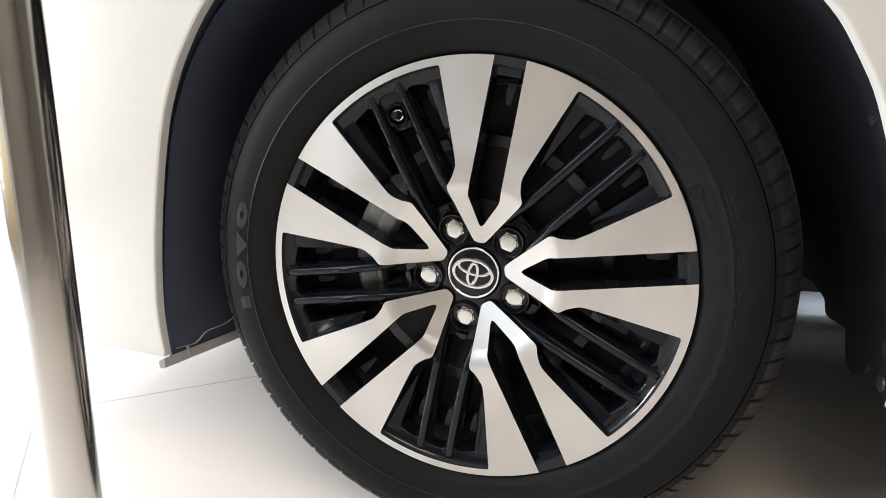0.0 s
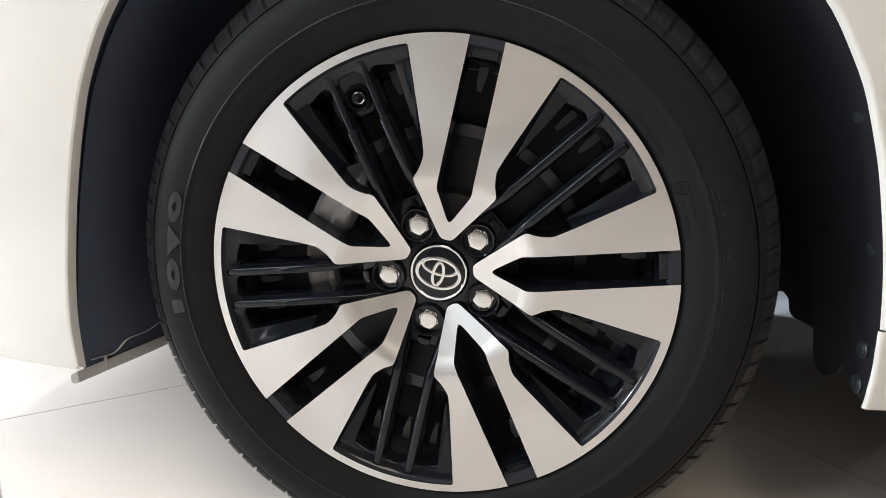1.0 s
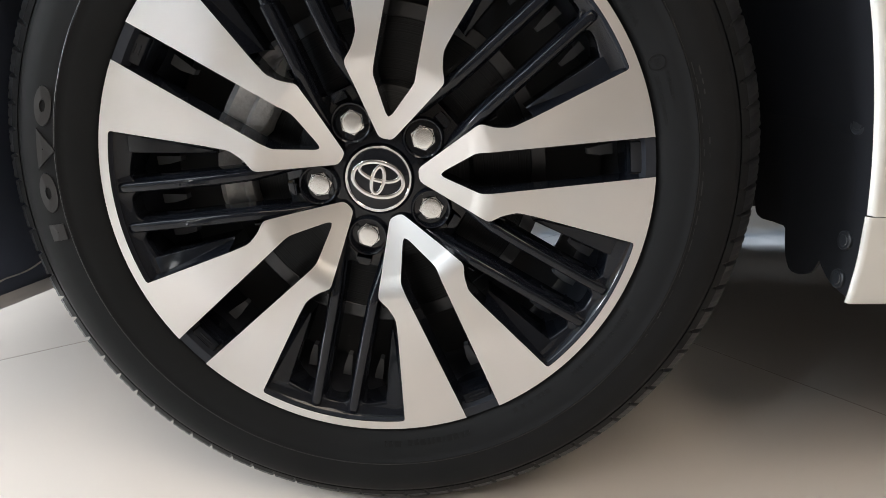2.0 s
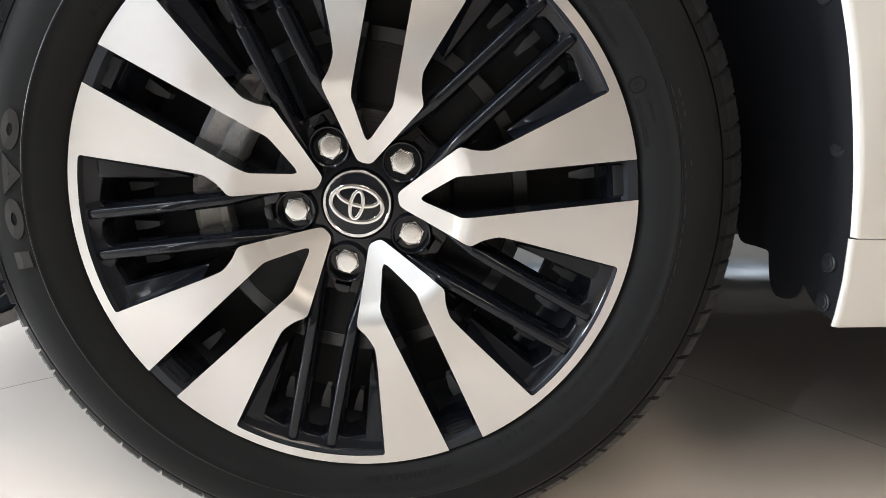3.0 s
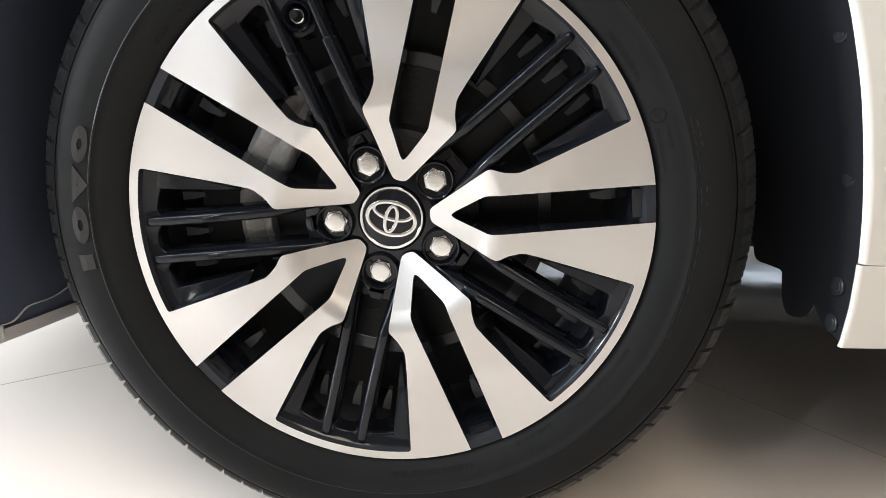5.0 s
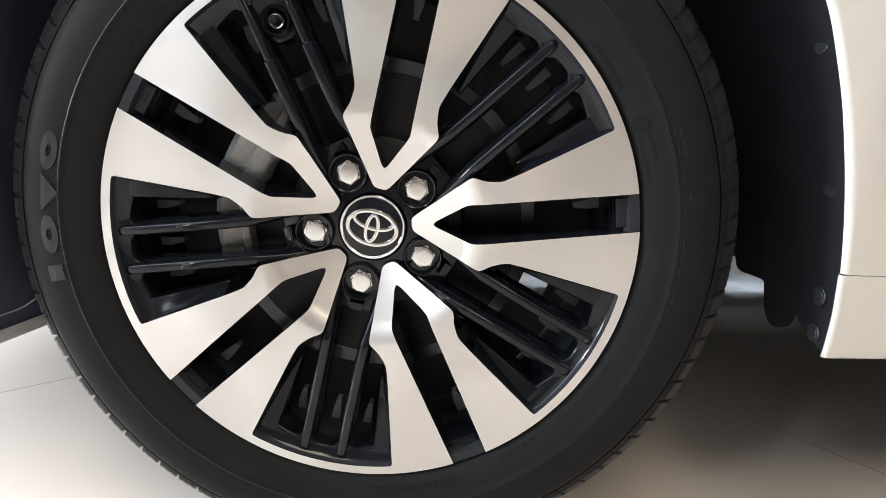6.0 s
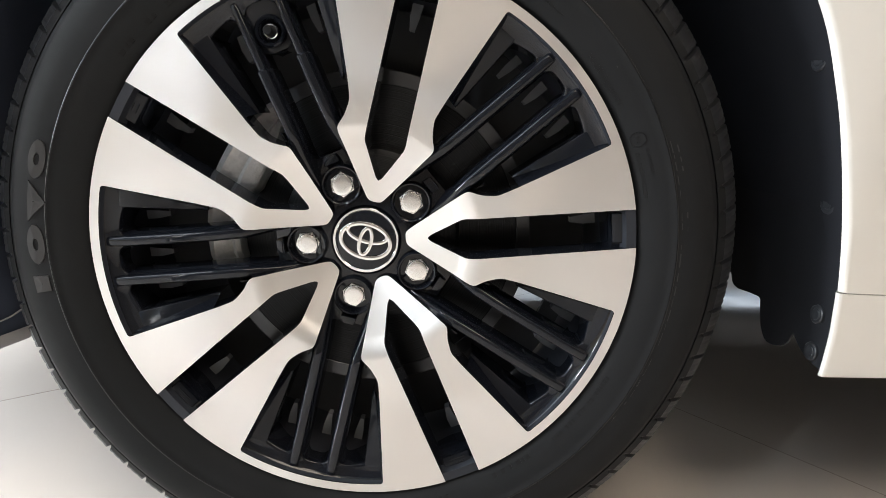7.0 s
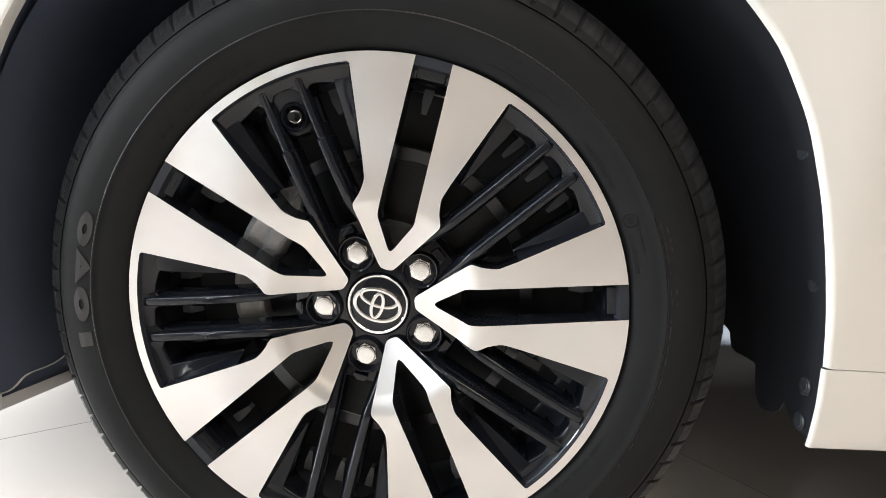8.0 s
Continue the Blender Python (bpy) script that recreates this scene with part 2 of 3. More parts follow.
diffuser_white = mat("lamp_diffuser", (0.8, 0.78, 0.74), 0.6)
diffuser_white.node_tree.nodes["Principled BSDF"].inputs["Emission Color"].default_value = (1.0, 0.82, 0.64, 1)
diffuser_white.node_tree.nodes["Principled BSDF"].inputs["Emission Strength"].default_value = 2.0
# glowing fittings for the added panels, out of view
for x, y in PANELS:
    lamp = tagged(new("added_ceiling_light"), "unseen flat warm white panel lamp, added in the ceiling", "ceiling light", "panel lamps in the ceiling")
    lamp.location = (x, y, 3.6)
    bm = bmesh.new()
    for lo, hi in (((-0.60, -0.60, -0.03), (0.60, -0.57, -0.001)), ((-0.60, 0.57, -0.03), (0.60, 0.60, -0.001)), ((-0.60, -0.57, -0.03), (-0.57, 0.57, -0.001)), ((0.57, -0.57, -0.03), (0.60, 0.57, -0.001))):
        box(bm, lo, hi, 0.003)
    part("frame", bm, frame_paint, lamp, "thin grey metal frame", smooth=False)
    part("diffuser", box(bmesh.new(), (-0.569, -0.569, -0.022), (0.569, 0.569, -0.004), 0.002), diffuser_white, lamp, "glowing white diffuser", smooth=False)

# ---- wheel, in its own frame: x along the car, y inwards, z up, hub at the origin ----
HUB, STEER, PHASE = 0.345, -9.0, 80.45
RIM, RING = 0.2493, 0.2409


def polar(r, a, y):
    a = radians(a)
    return (r * math.cos(a), y, r * math.sin(a))


def face_depth(r):
    """Depth of the turned face: flat outside, dished towards the hub."""
    t = max(0.0, 0.110 - r)
    return 0.0 if t == 0 else min(0.41 * t, 0.41 * t * min(1.0, 0.35 + t / 0.03))


def local(u, v, k, y=None):
    """A point at u along and v across the axis of the narrow slot k."""
    a = radians(PHASE - 72 * k)
    x, z = u * math.cos(a) - v * math.sin(a), u * math.sin(a) + v * math.cos(a)
    return (x, face_depth(math.hypot(u, v)) if y is None else y, z)


def wide(u, v, k, y):
    """The same for the wide opening that follows the slot k clockwise."""
    a = radians(PHASE - 36 - 72 * k)
    return (u * math.cos(a) - v * math.sin(a), y, u * math.sin(a) + v * math.cos(a))


def at_angle(r, deg):
    return (r * math.cos(radians(deg)), r * math.sin(radians(deg)))


# edges of one arm: towards the narrow slot, and towards the wide opening
slot_edge = relax(dense([(0.0600, 0.0), (0.0610, 0.0022), (0.0945, 0.0186), (0.2490, 0.0176)], 0.0015), 5)
wide_edge = dense([(0.0385, 0.0), (0.0385, 0.0062), at_angle(0.1090, 24.0)], 0.0015)
wide_edge += dense([at_angle(0.1090, 24.0), at_angle(0.1185, 19.5), at_angle(0.1315, 16.7), at_angle(0.150, 16.95), at_angle(0.2379, 18.45)], 0.0015)[1:]
wide_edge = relax(wide_edge, 6)
# both edges are cut at matching places, so that they can be bridged
def split(line, u):
    k = min(range(len(line)), key=lambda i: abs(line[i][0] - u))
    return line[:k + 1], line[k:]


s1, s2 = split(slot_edge, 0.0945)
s2, _ = split(s2, 0.2300)
w_kink = min(range(len(wide_edge)), key=lambda i: math.hypot(wide_edge[i][0] - 0.0995, wide_edge[i][1] - 0.0443))
w1, w2 = wide_edge[:w_kink + 1], wide_edge[w_kink:]
ARM_A = resample(s1, 26) + resample(s2, 60)[1:]
ARM_B = resample(w1, 26) + resample(w2, 60)[1:]


def arm_rows(k, side, lift=0.0, cross=7):
    rows = []
    for (ua, va), (ub, vb) in zip(ARM_A, ARM_B):
        row = []
        for j in range(cross + 1):
            t = j / cross
            u, v = ua + (ub - ua) * t, va + (vb - va) * t
            p = local(u, side * v, k)
            row.append((p[0], p[1] + lift, p[2]))
        rows.append(row)
    return rows


def ring_rows(k, side, lift=0.0):
    """The rest of the face out to the rim's edge, from the slot to the middle of the wide opening."""
    first = math.degrees(math.asin(0.0176 / RIM))
    rows = []
    for j in range(32):
        if j <= 7:
            q = j / 7
            ua, va = ARM_A[-1][0] + (ARM_B[-1][0] - ARM_A[-1][0]) * q, ARM_A[-1][1] + (ARM_B[-1][1] - ARM_A[-1][1]) * q
            b = first + (18.45 - first) * q
        else:
            b = 18.45 + (0.75 * (j - 7) / 8 if j <= 15 else 0.75 + 16.8 * (j - 15) / 16)
            s = min(1.0, (b - 18.45) / 0.75)
            ua, va = at_angle(RING - 0.0030 * (1 - math.sqrt(1 - (1 - s) ** 2)), b)
        ub, vb = at_angle(RIM, b)
        row = []
        for i in range(4):
            s = i / 3
            p = local(ua + (ub - ua) * s, side * (va + (vb - va) * s), k)
            row.append((p[0], p[1] + lift, p[2]))
        rows.append(row)
    return rows


wheel_bm = bmesh.new()
# barrel: outer lip, inner wall, rear lip
turned(wheel_bm, [(0.0012, 0.2492), (0.004, 0.2500), (0.012, 0.2490), (0.020, 0.2400), (0.045, 0.2330), (0.120, 0.2290), (0.190, 0.2400), (0.196, 0.2490), (0.199, 0.2480), (0.196, 0.2370), (0.120, 0.2230), (0.050, 0.2235), (0.030, 0.2290), (0.014, 0.2360), (0.0012, 0.2405), (0.0012, 0.2492)], 180)
car = tagged(new("car"), "pearl white car parked indoors, one front wheel slightly steered", "car")
wheel = part("wheel", wheel_bm, satin, car, "black painted alloy wheel with machined bright faces")
ON_AXLE = pose(0, 0, HUB, 0, 0, STEER)
wheel.matrix_local = ON_AXLE


def extrude_rows(bm, rows, depth, draft):
    """The black body under a face: the rows again, walls all round and a back."""
    top = sheet(bm, rows)
    n = len(rows[0])
    back = []
    for row in rows:
        a, b = Vector(row[0]), Vector(row[-1])
        w = (b - a).normalized()
        back.append([tuple(Vector(p) + Vector((0, depth, 0)) + w * (draft * (1 - 2 * i / (n - 1)))) for i, p in enumerate(row)])
    low = sheet(bm, back)
    for i in (0, n - 1):
        for j in range(len(rows) - 1):
            bm.faces.new((top[j][i], top[j + 1][i], low[j + 1][i], low[j][i]))
    for j in (0, len(rows) - 1):
        for i in range(n - 1):
            bm.faces.new((top[j][i], top[j][i + 1], low[j][i + 1], low[j][i]))


for k in range(5):
    face = bmesh.new()
    body = bmesh.new()
    for side in (1, -1):
        for rows in (arm_rows(k, side), ring_rows(k, side)):
            sheet(face, rows)
        extrude_rows(body, arm_rows(k, side, 0.0007), 0.034, 0.0)
        rows = ring_rows(k, side, 0.0007)
        extrude_rows(body, rows, 0.010, 0.0)
    bmesh.ops.remove_doubles(face, verts=face.verts[:], dist=0.0002)
    part("machined_face", face, machined, wheel, "bright turned aluminium spoke face")
    part("spoke", body, black, wheel)

# slots: a sloping floor at the outer end, with a raised pad
for k in range(5):
    bm = bmesh.new()
    rows = []
    for u, y in ((0.2484, 0.0045), (0.2462, 0.0085), (0.2290, 0.0130), (0.2270, 0.0170), (0.2255, 0.040), (0.2240, 0.060)):
        rows.append([local(u, v, k, y) for v in np.linspace(-0.0180, 0.0180, 9)])
    sheet(bm, rows)
    part("slot_floor", bm, black, wheel)
    bm = bmesh.new()
    rows = []
    for u, y in ((0.2466, 0.0085), (0.2456, 0.0062), (0.2440, 0.0058), (0.2312, 0.0092), (0.2298, 0.0100), (0.2288, 0.0125), (0.2284, 0.0300)):
        rows.append([local(u, v, k, y + e) for v, e in ((-0.0146, 0.007), (-0.0142, 0.0010), (-0.0132, 0.0), (0.0, 0.0), (0.0132, 0.0), (0.0142, 0.0010), (0.0146, 0.007))])
    sheet(bm, rows)
    pad = part("slot_pad", bm, ledge_black, wheel)
    if k in (2, 3, 4):
        for n in range(3):
            bm = bmesh.new()
            u0 = 0.2325 + 0.0042 * n
            y0 = 0.0092 - 0.266 * (u0 - 0.2312)
            box(bm, (u0, y0 - 0.0007, -0.0085), (u0 + 0.0018, y0 + 0.0010, 0.0085), 0.0004)
            for v in bm.verts:
                v.co = Vector(local(v.co.x, v.co.z * (1 if k < 4 else 0.55), k, v.co.y))
            part("cast_bar", bm, ledge_black, pad)

# wide openings: outer bowl, side wedges, two rails and the web behind the nut
for k in range(5):
    bm = bmesh.new()
    rows = []
    for r, y, half, pull in ((0.2412, 0.0012, 17.5, 0), (0.2404, 0.0030, 17.45, 0), (0.2393, 0.0050, 17.4, 0), (0.2372, 0.0072, 17.3, 0.1), (0.2345, 0.0088, 17.0, 0.4), (0.2322, 0.0098, 16.6, 0.8), (0.2308, 0.0103, 16.4, 1), (0.2303, 0.0107, 16.3, 1), (0.2299, 0.0114, 16.3, 1), (0.2297, 0.0128, 16.3, 1), (0.2294, 0.0200, 16.25, 1), (0.2288, 0.060, 16.2, 1)):
        row = []
        for a in np.linspace(-half, half, 101):
            v = abs(r * math.sin(radians(a)))
            near = min(abs(v - 0.0137), abs(v - 0.0243)) if not 0.0137 < v < 0.0243 else 0.0
            row.append(wide(*at_angle(r - pull * (2.2 * v * v + 0.0050 * math.exp(-(near / 0.0028) ** 1.3)), a), k, y))
        rows.append(row)
    sheet(bm, rows)
    part("opening_floor", bm, black, wheel)
    for side in (1, -1):
        bm = bmesh.new()
        rows = []
        # a drafted wall down from the arm's edge, and a flat ledge that narrows to a point
        for r in np.linspace(0.2370, 0.1535, 26):
            u, v = at_angle(r, 17.55 + 1.5 * (0.2379 - r) / 0.088)
            t = min(1.0, max(0.0, (0.2175 - u) / 0.0705))
            y = 0.0092 + 0.0130 * t ** 1.2
            wall = v - 0.0010 - 0.30 * y
            edge = min(wall - 0.0002, 0.0410 + 0.0095 * (u - 0.147) / 0.0705)
            rows.append([wide(u, side * dv, k, dy) for dv, dy in ((v + 0.0020, 0.0012), (v + 0.0002, 0.0016), (v - 0.0008, 0.0026), (0.5 * (v + wall), 0.52 * y), (wall + 0.0006, y - 0.0012), (wall, y - 0.0001), (0.98 * wall + 0.02 * edge, y), (edge + 0.0002, y + 0.0007), (edge - 0.0003, y + 0.0011), (edge - 0.0007, y + 0.0022), (edge - 0.0012, 0.052))])
        sheet(bm, rows)
        part("side_wedge", bm, ledge_black, wheel)
        bm = bmesh.new()
        rows = []
        line = [(0.2396, 0.0193, 0.0085), (0.2382, 0.0192, 0.0064), (0.2340, 0.0191, 0.0046), (0.215, 0.0188, 0.0035), (0.180, 0.0187, 0.0035), (0.1765, 0.0187, 0.0036), (0.1745, 0.0187, 0.0036), (0.140, 0.0186, 0.0045), (0.112, 0.0190, 0.0065), (0.098, 0.0205, 0.0120), (0.084, 0.0220, 0.0195), (0.070, 0.0225, 0.0270), (0.058, 0.0215, 0.0330)]
        pts = []
        for a, b in zip(line, line[1:]):
            for q in range(4):
                pts.append(tuple(a[i] + (b[i] - a[i]) * q / 4 for i in range(3)))
        pts.append(line[-1])
        for u, v, y in pts:
            ring = []
            for dv, dy in ((-0.0074, 0.036), (-0.0070, 0.0125), (-0.0066, 0.0108), (-0.0056, 0.0098), (-0.0052, 0.0060), (-0.0048, 0.0032), (-0.0044, 0.0018), (-0.0037, 0.0008), (-0.0028, 0.0003), (-0.0012, 0.0001), (0.0, 0.0), (0.0012, 0.0001), (0.0028, 0.0003), (0.0037, 0.0008), (0.0044, 0.0018), (0.0048, 0.0032), (0.0052, 0.0060), (0.0056, 0.0098), (0.0066, 0.0108), (0.0070, 0.0125), (0.0074, 0.036)):
                low = 0.0022 * min(1.0, max(0.0, (u - 0.1745) / 0.002)) if k == 4 else 0.0
                ring.append(wide(u, side * (v + dv * (1 - 110 * low)), k, y + dy + low))
            rows.append(ring)
        g = sheet(bm, rows)
        bm.faces.new(g[0])
        bm.faces.new(g[-1])
        part("rail", bm, black, wheel)
    # web between the rails, from the nut's pocket outwards, with a small step
    bm = bmesh.new()
    rows = []
    for u, y in ((0.046, 0.0345), (0.066, 0.0345), (0.078, 0.0365), (0.088, 0.0400), (0.0905, 0.046), (0.091, 0.064)):
        rows.append([wide(u, v, k, y) for v in (-0.0225, -0.012, 0, 0.012, 0.0225)])
    sheet(bm, rows)
    part("hub_web", bm, black, wheel)
    bm = bmesh.new()
    box(bm, (0.0785, 0.0275, -0.0080), (0.0865, 0.0440, 0.0080), 0.0022)
    for v in bm.verts:
        taper = 1.0 - 22.0 * (v.co.x - 0.0785)
        v.co = Vector(wide(v.co.x, v.co.z * taper, k, v.co.y + 0.25 * (v.co.x - 0.0785)))
    part("web_step", bm, black, wheel)
    for side in (1, -1):
        bm = bmesh.new()
        box(bm, (0.1140, 0.0160, 0.0272), (0.1215, 0.0260, 0.0290), 0.0007)
        for v in bm.verts:
            v.co = Vector(wide(v.co.x, side * (v.co.z + 0.10 * (v.co.x - 0.113)), k, v.co.y))
        part("core_mark", bm, ledge_black, wheel)
    # nut pocket and nut
    c = Vector(wide(0.05715, 0, k, 0))
    bm = bmesh.new()
    turned(bm, [(0.040, 0.0200), (0.0345, 0.0198), (0.0290, 0.0192), (0.0272, 0.0180), (0.0278, 0.0168), (0.0310, 0.0162), (0.0440, 0.0152), (0.0445, 0.0)], 48)
    ob = part("nut_pocket", bm, black, wheel)
    ob.location = c
    bm = bmesh.new()
    prof = [(0.0545, 0.0130, 0), (0.0348, 0.0130, 0), (0.0338, 0.0124, 0), (0.0334, 0.0112, 1), (0.0334, 0.0104, 2), (0.0339, 0.0101, 2), (0.0318, 0.0100, 2), (0.0311, 0.0097, 2), (0.0308, 0.0090, 2), (0.0306, 0.0070, 2), (0.0305, 0.0040, 2), (0.0305, 0.0, 2)]
    rows = []
    for y, r, kind in prof:
        row = []
        for j in range(48):
            a = 2 * math.pi * j / 48
            h = math.cos(math.pi / 6) / math.cos((a % (math.pi / 3)) - math.pi / 6)
            row.append((r * (h if kind == 0 else 1 if kind == 2 else 0.5 + 0.5 * h) * math.cos(a), y, r * (h if kind == 0 else 1 if kind == 2 else 0.5 + 0.5 * h) * math.sin(a)))
        rows.append(row)
    sheet(bm, rows, closed=True)
    ob = part("lug_nut", bm, nut_chrome, wheel, "chrome hexagonal wheel nut")
    ob.location = c
    ob.rotation_euler = (0, radians(17 + 31 * k), 0)

# small flats inside the barrel, behind every opening
for k in range(5):
    for place, u, v, w in ((local, 0.2045, 0.003, 0.0040), (wide, 0.203, 0.002, 0.0036), (wide, 0.200, 0.036, 0.0034), (wide, 0.200, -0.036, 0.0034)):
        bm = bmesh.new()
        sheet(bm, [[place(u + du, v + w * q * wide_by, k, 0.052 + dy) for q in (-1, 1)] for du, wide_by, dy in ((-0.0062, 0.62, 0.010), (-0.0060, 0.62, 0.0), (0.0060, 1.15, -0.0015), (0.0200, 1.3, 0.004))])
        part("barrel_flat", bm, primer, wheel)

# hub plate and centre cap
bm = bmesh.new()
turned(bm, [(0.060, 0.0560), (0.0380, 0.0560), (0.0345, 0.0520), (0.0335, 0.0400), (0.0330, 0.0340), (0.0350, 0.0320), (0.0350, 0.0)], 96)
part("hub_plate", bm, black, wheel)
part("centre_cap", turned(bmesh.new(), [(0.050, 0.0316), (0.0305, 0.0316), (0.0295, 0.0308), (0.0303, 0.0288), (0.0300, 0.0280), (0.0290, 0.018), (0.0286, 0.0)], 96), black, wheel, "gloss black cap with chrome ring and oval chrome badge")
bm = bmesh.new()
turned(bm, [(0.0315, 0.0319), (0.0296, 0.0319), (0.0288, 0.0312), (0.0288, 0.0297), (0.0297, 0.0288), (0.0315, 0.0286)], 96)
part("cap_ring", bm, chrome, wheel, "chrome ring")


def oval(bm, cx, cz, a, b, width, y, tilt=0.0):
    """A raised oval band."""
    n = 64
    rows = []
    for k in range(n + 1):
        t = 2 * math.pi * k / n
        c, s = math.cos(t), math.sin(t)
        nx, nz = c / a, s / b
        q = math.hypot(nx, nz)
        nx, nz = nx / q, nz / q
        row = []
        for d, h in ((-width / 2, 0.0014), (-width / 2 + 0.0003, 0.0003), (-width / 2 + 0.0008, 0.00005), (0, 0.0), (width / 2 - 0.0008, 0.00005), (width / 2 - 0.0003, 0.0003), (width / 2, 0.0014)):
            px, pz = cx + a * c + nx * d, cz + b * s + nz * d
            row.append((px * math.cos(tilt) - pz * math.sin(tilt), y + h, px * math.sin(tilt) + pz * math.cos(tilt)))
        rows.append(row)
    sheet(bm, rows)


bm = bmesh.new()
TILT = radians(-11.0)
oval(bm, 0, 0, 0.0240, 0.0163, 0.0043, 0.0273, TILT)
oval(bm, 0, 0.0076, 0.0191, 0.0085, 0.0039, 0.0270, TILT)
oval(bm, 0, -0.0004, 0.0056, 0.0130, 0.0038, 0.0267, TILT)
part("badge", bm, chrome, wheel, "chrome badge of three plain ovals")

# valve in one wide opening (the one after slot 4), on a web between the rails
bm = bmesh.new()
rows = []
for u, w, y in ((0.2380, 0.0190, 0.0112), (0.2300, 0.0188, 0.0124), (0.2200, 0.0186, 0.0150), (0.2160, 0.0184, 0.0160), (0.2140, 0.0183, 0.0164), (0.2120, 0.0182, 0.0168), (0.2100, 0.0180, 0.0172), (0.2070, 0.0177, 0.0178), (0.2045, 0.0174, 0.0182), (0.2010, 0.0171, 0.0186), (0.1990, 0.0168, 0.0189), (0.1970, 0.0164, 0.0191), (0.1950, 0.0160, 0.0193), (0.1930, 0.0150, 0.0195), (0.1900, 0.0130, 0.0198), (0.1870, 0.0085, 0.0204), (0.1860, 0.0050, 0.0220), (0.1856, 0.0048, 0.0420)):
    rows.append([wide(u, w * q, 4, y + 0.0016 * abs(q) ** 4 + 0.010 * math.exp(-(((u - 0.2045) / 0.0085) ** 2 + (w * q / 0.0085) ** 2) ** 3)) for q in np.linspace(-1, 1, 33)])
sheet(bm, rows)
part("valve_web", bm, ledge_black, wheel)
bm = bmesh.new()
turned(bm, [(0.040, 0.0150), (0.0205, 0.0140), (0.0190, 0.0125), (0.0205, 0.0105), (0.0300, 0.0100), (0.0305, 0.0)], 36)
ob = part("valve_seat", bm, ledge_black, wheel)
ob.location = wide(0.2045, 0.0, 4, -0.0065)
bm = bmesh.new()
turned(bm, [(0.0300, 0.0070), (0.0240, 0.0070), (0.0232, 0.0060), (0.0234, 0.0046), (0.0300, 0.0046)], 24)
ob = part("valve_nut", bm, chrome, wheel, "bright metal valve nut")
ob.location = wide(0.2045, 0.0, 4, -0.0085)
bm = bmesh.new()
turned(bm, [(0.0300, 0.0042), (0.0100, 0.0042), (0.0088, 0.0034), (0.0086, 0.0)], 24)
ob = part("valve_cap", bm, rubber, wheel)
ob.location = wide(0.2045, 0.0, 4, -0.0030)

# ---- tyre ----
PITCH = 88
bm = bmesh.new()
prof = [(0.0160, 0.2380), (0.0075, 0.2495), (0.0042, 0.2512), (0.0020, 0.2535), (-0.0010, 0.2580), (-0.0050, 0.2660), (-0.0084, 0.2750), (-0.0094, 0.2800), (-0.0106, 0.2812), (-0.0108, 0.2822), (-0.0099, 0.2832), (-0.0112, 0.2960), (-0.0100, 0.3060), (-0.0070, 0.3140), (-0.0055, 0.3165), (-0.0040, 0.3175), (-0.0030, 0.3193), (0.0002, 0.3198), (0.0004, 0.3204), (-0.0022, 0.3209), (-0.0010, 0.3230), (0.0040, 0.3300), (0.0100, 0.3368), (0.0180, 0.3432), (0.0270, 0.3484), (0.0360, 0.3516), (0.0440, 0.3534), (0.0480, 0.3540), (0.0485, 0.3470), (0.0555, 0.3470), (0.0560, 0.3565), (0.0780, 0.3605), (0.0785, 0.3530), (0.0865, 0.3530), (0.0870, 0.3615)]
full = prof + [(0.2 - y, r) for y, r in reversed(prof)]
PER = 16
steps = PITCH * PER
rows = []
for i, (y, r) in enumerate(full):
    row = []
    yy = min(y, 0.2 - y)
    for k in range(steps):
        ph = k % PER
        cut = 0.0
        if -0.002 < yy < 0.047 and r > 0.3225:
            deep = 0.0046 if ph in (0, 1) else 0.0009 if ph in (5, 11) and yy > 0.006 else 0.0
            cut = deep * min(1.0, (r - 0.3225) / 0.012)
        lean = 0.010 * min(1.0, max(0.0, (r - 0.318) / 0.03))
        a = 2 * math.pi * k / steps + 0.029 + lean * (1 if y < 0.1 else -1)
        n = Vector((0.5, 0.6)) if yy < 0.02 else Vector((0.1, 1.0))
        z = (r - cut * n.y) * math.sin(a)
        # flattened where it carries the car
        row.append(((r - cut * n.y) * math.cos(a), y + cut * n.x * (1 if y < 0.1 else -1), max(z, -HUB + 0.0006 * (0.3615 - r))))
    rows.append(row)
EDGE = 21
sheet(bm, rows[:EDGE + 1], closed=True)
sheet(bm, rows[-EDGE - 1:], closed=True)
tyre = part("tyre", bm, rubber, car, "black radial tyre with moulded sidewall lettering")
tyre.matrix_local = ON_AXLE
bm = bmesh.new()
sheet(bm, rows[EDGE:len(rows) - EDGE], closed=True)
part("tread", bm, tread_rubber, tyre, "greyish grooved tread blocks")


def side_y(r):
    return float(np.interp(r, [p[1] for p in prof[1:16]], [p[0] for p in prof[1:16]]))


def sidewall_bar(bm, r0, r1, a0, a1, lift=0.00035):
    """A raised block on the sidewall between two radii and two angles."""
    n = max(1, round(abs(a1 - a0) / 1.5))
    rows = []
    for k in range(n + 1):
        a = a0 + (a1 - a0) * k / n
        rows.append([polar(r, a, side_y(r) - h) for r, h in ((r0, -0.0004), (r0 + 0.0003, lift), (r1 - 0.0003, lift), (r1, -0.0004))])
    g = sheet(bm, rows)
    bm.faces.new(g[0])
    bm.faces.new(g[-1])


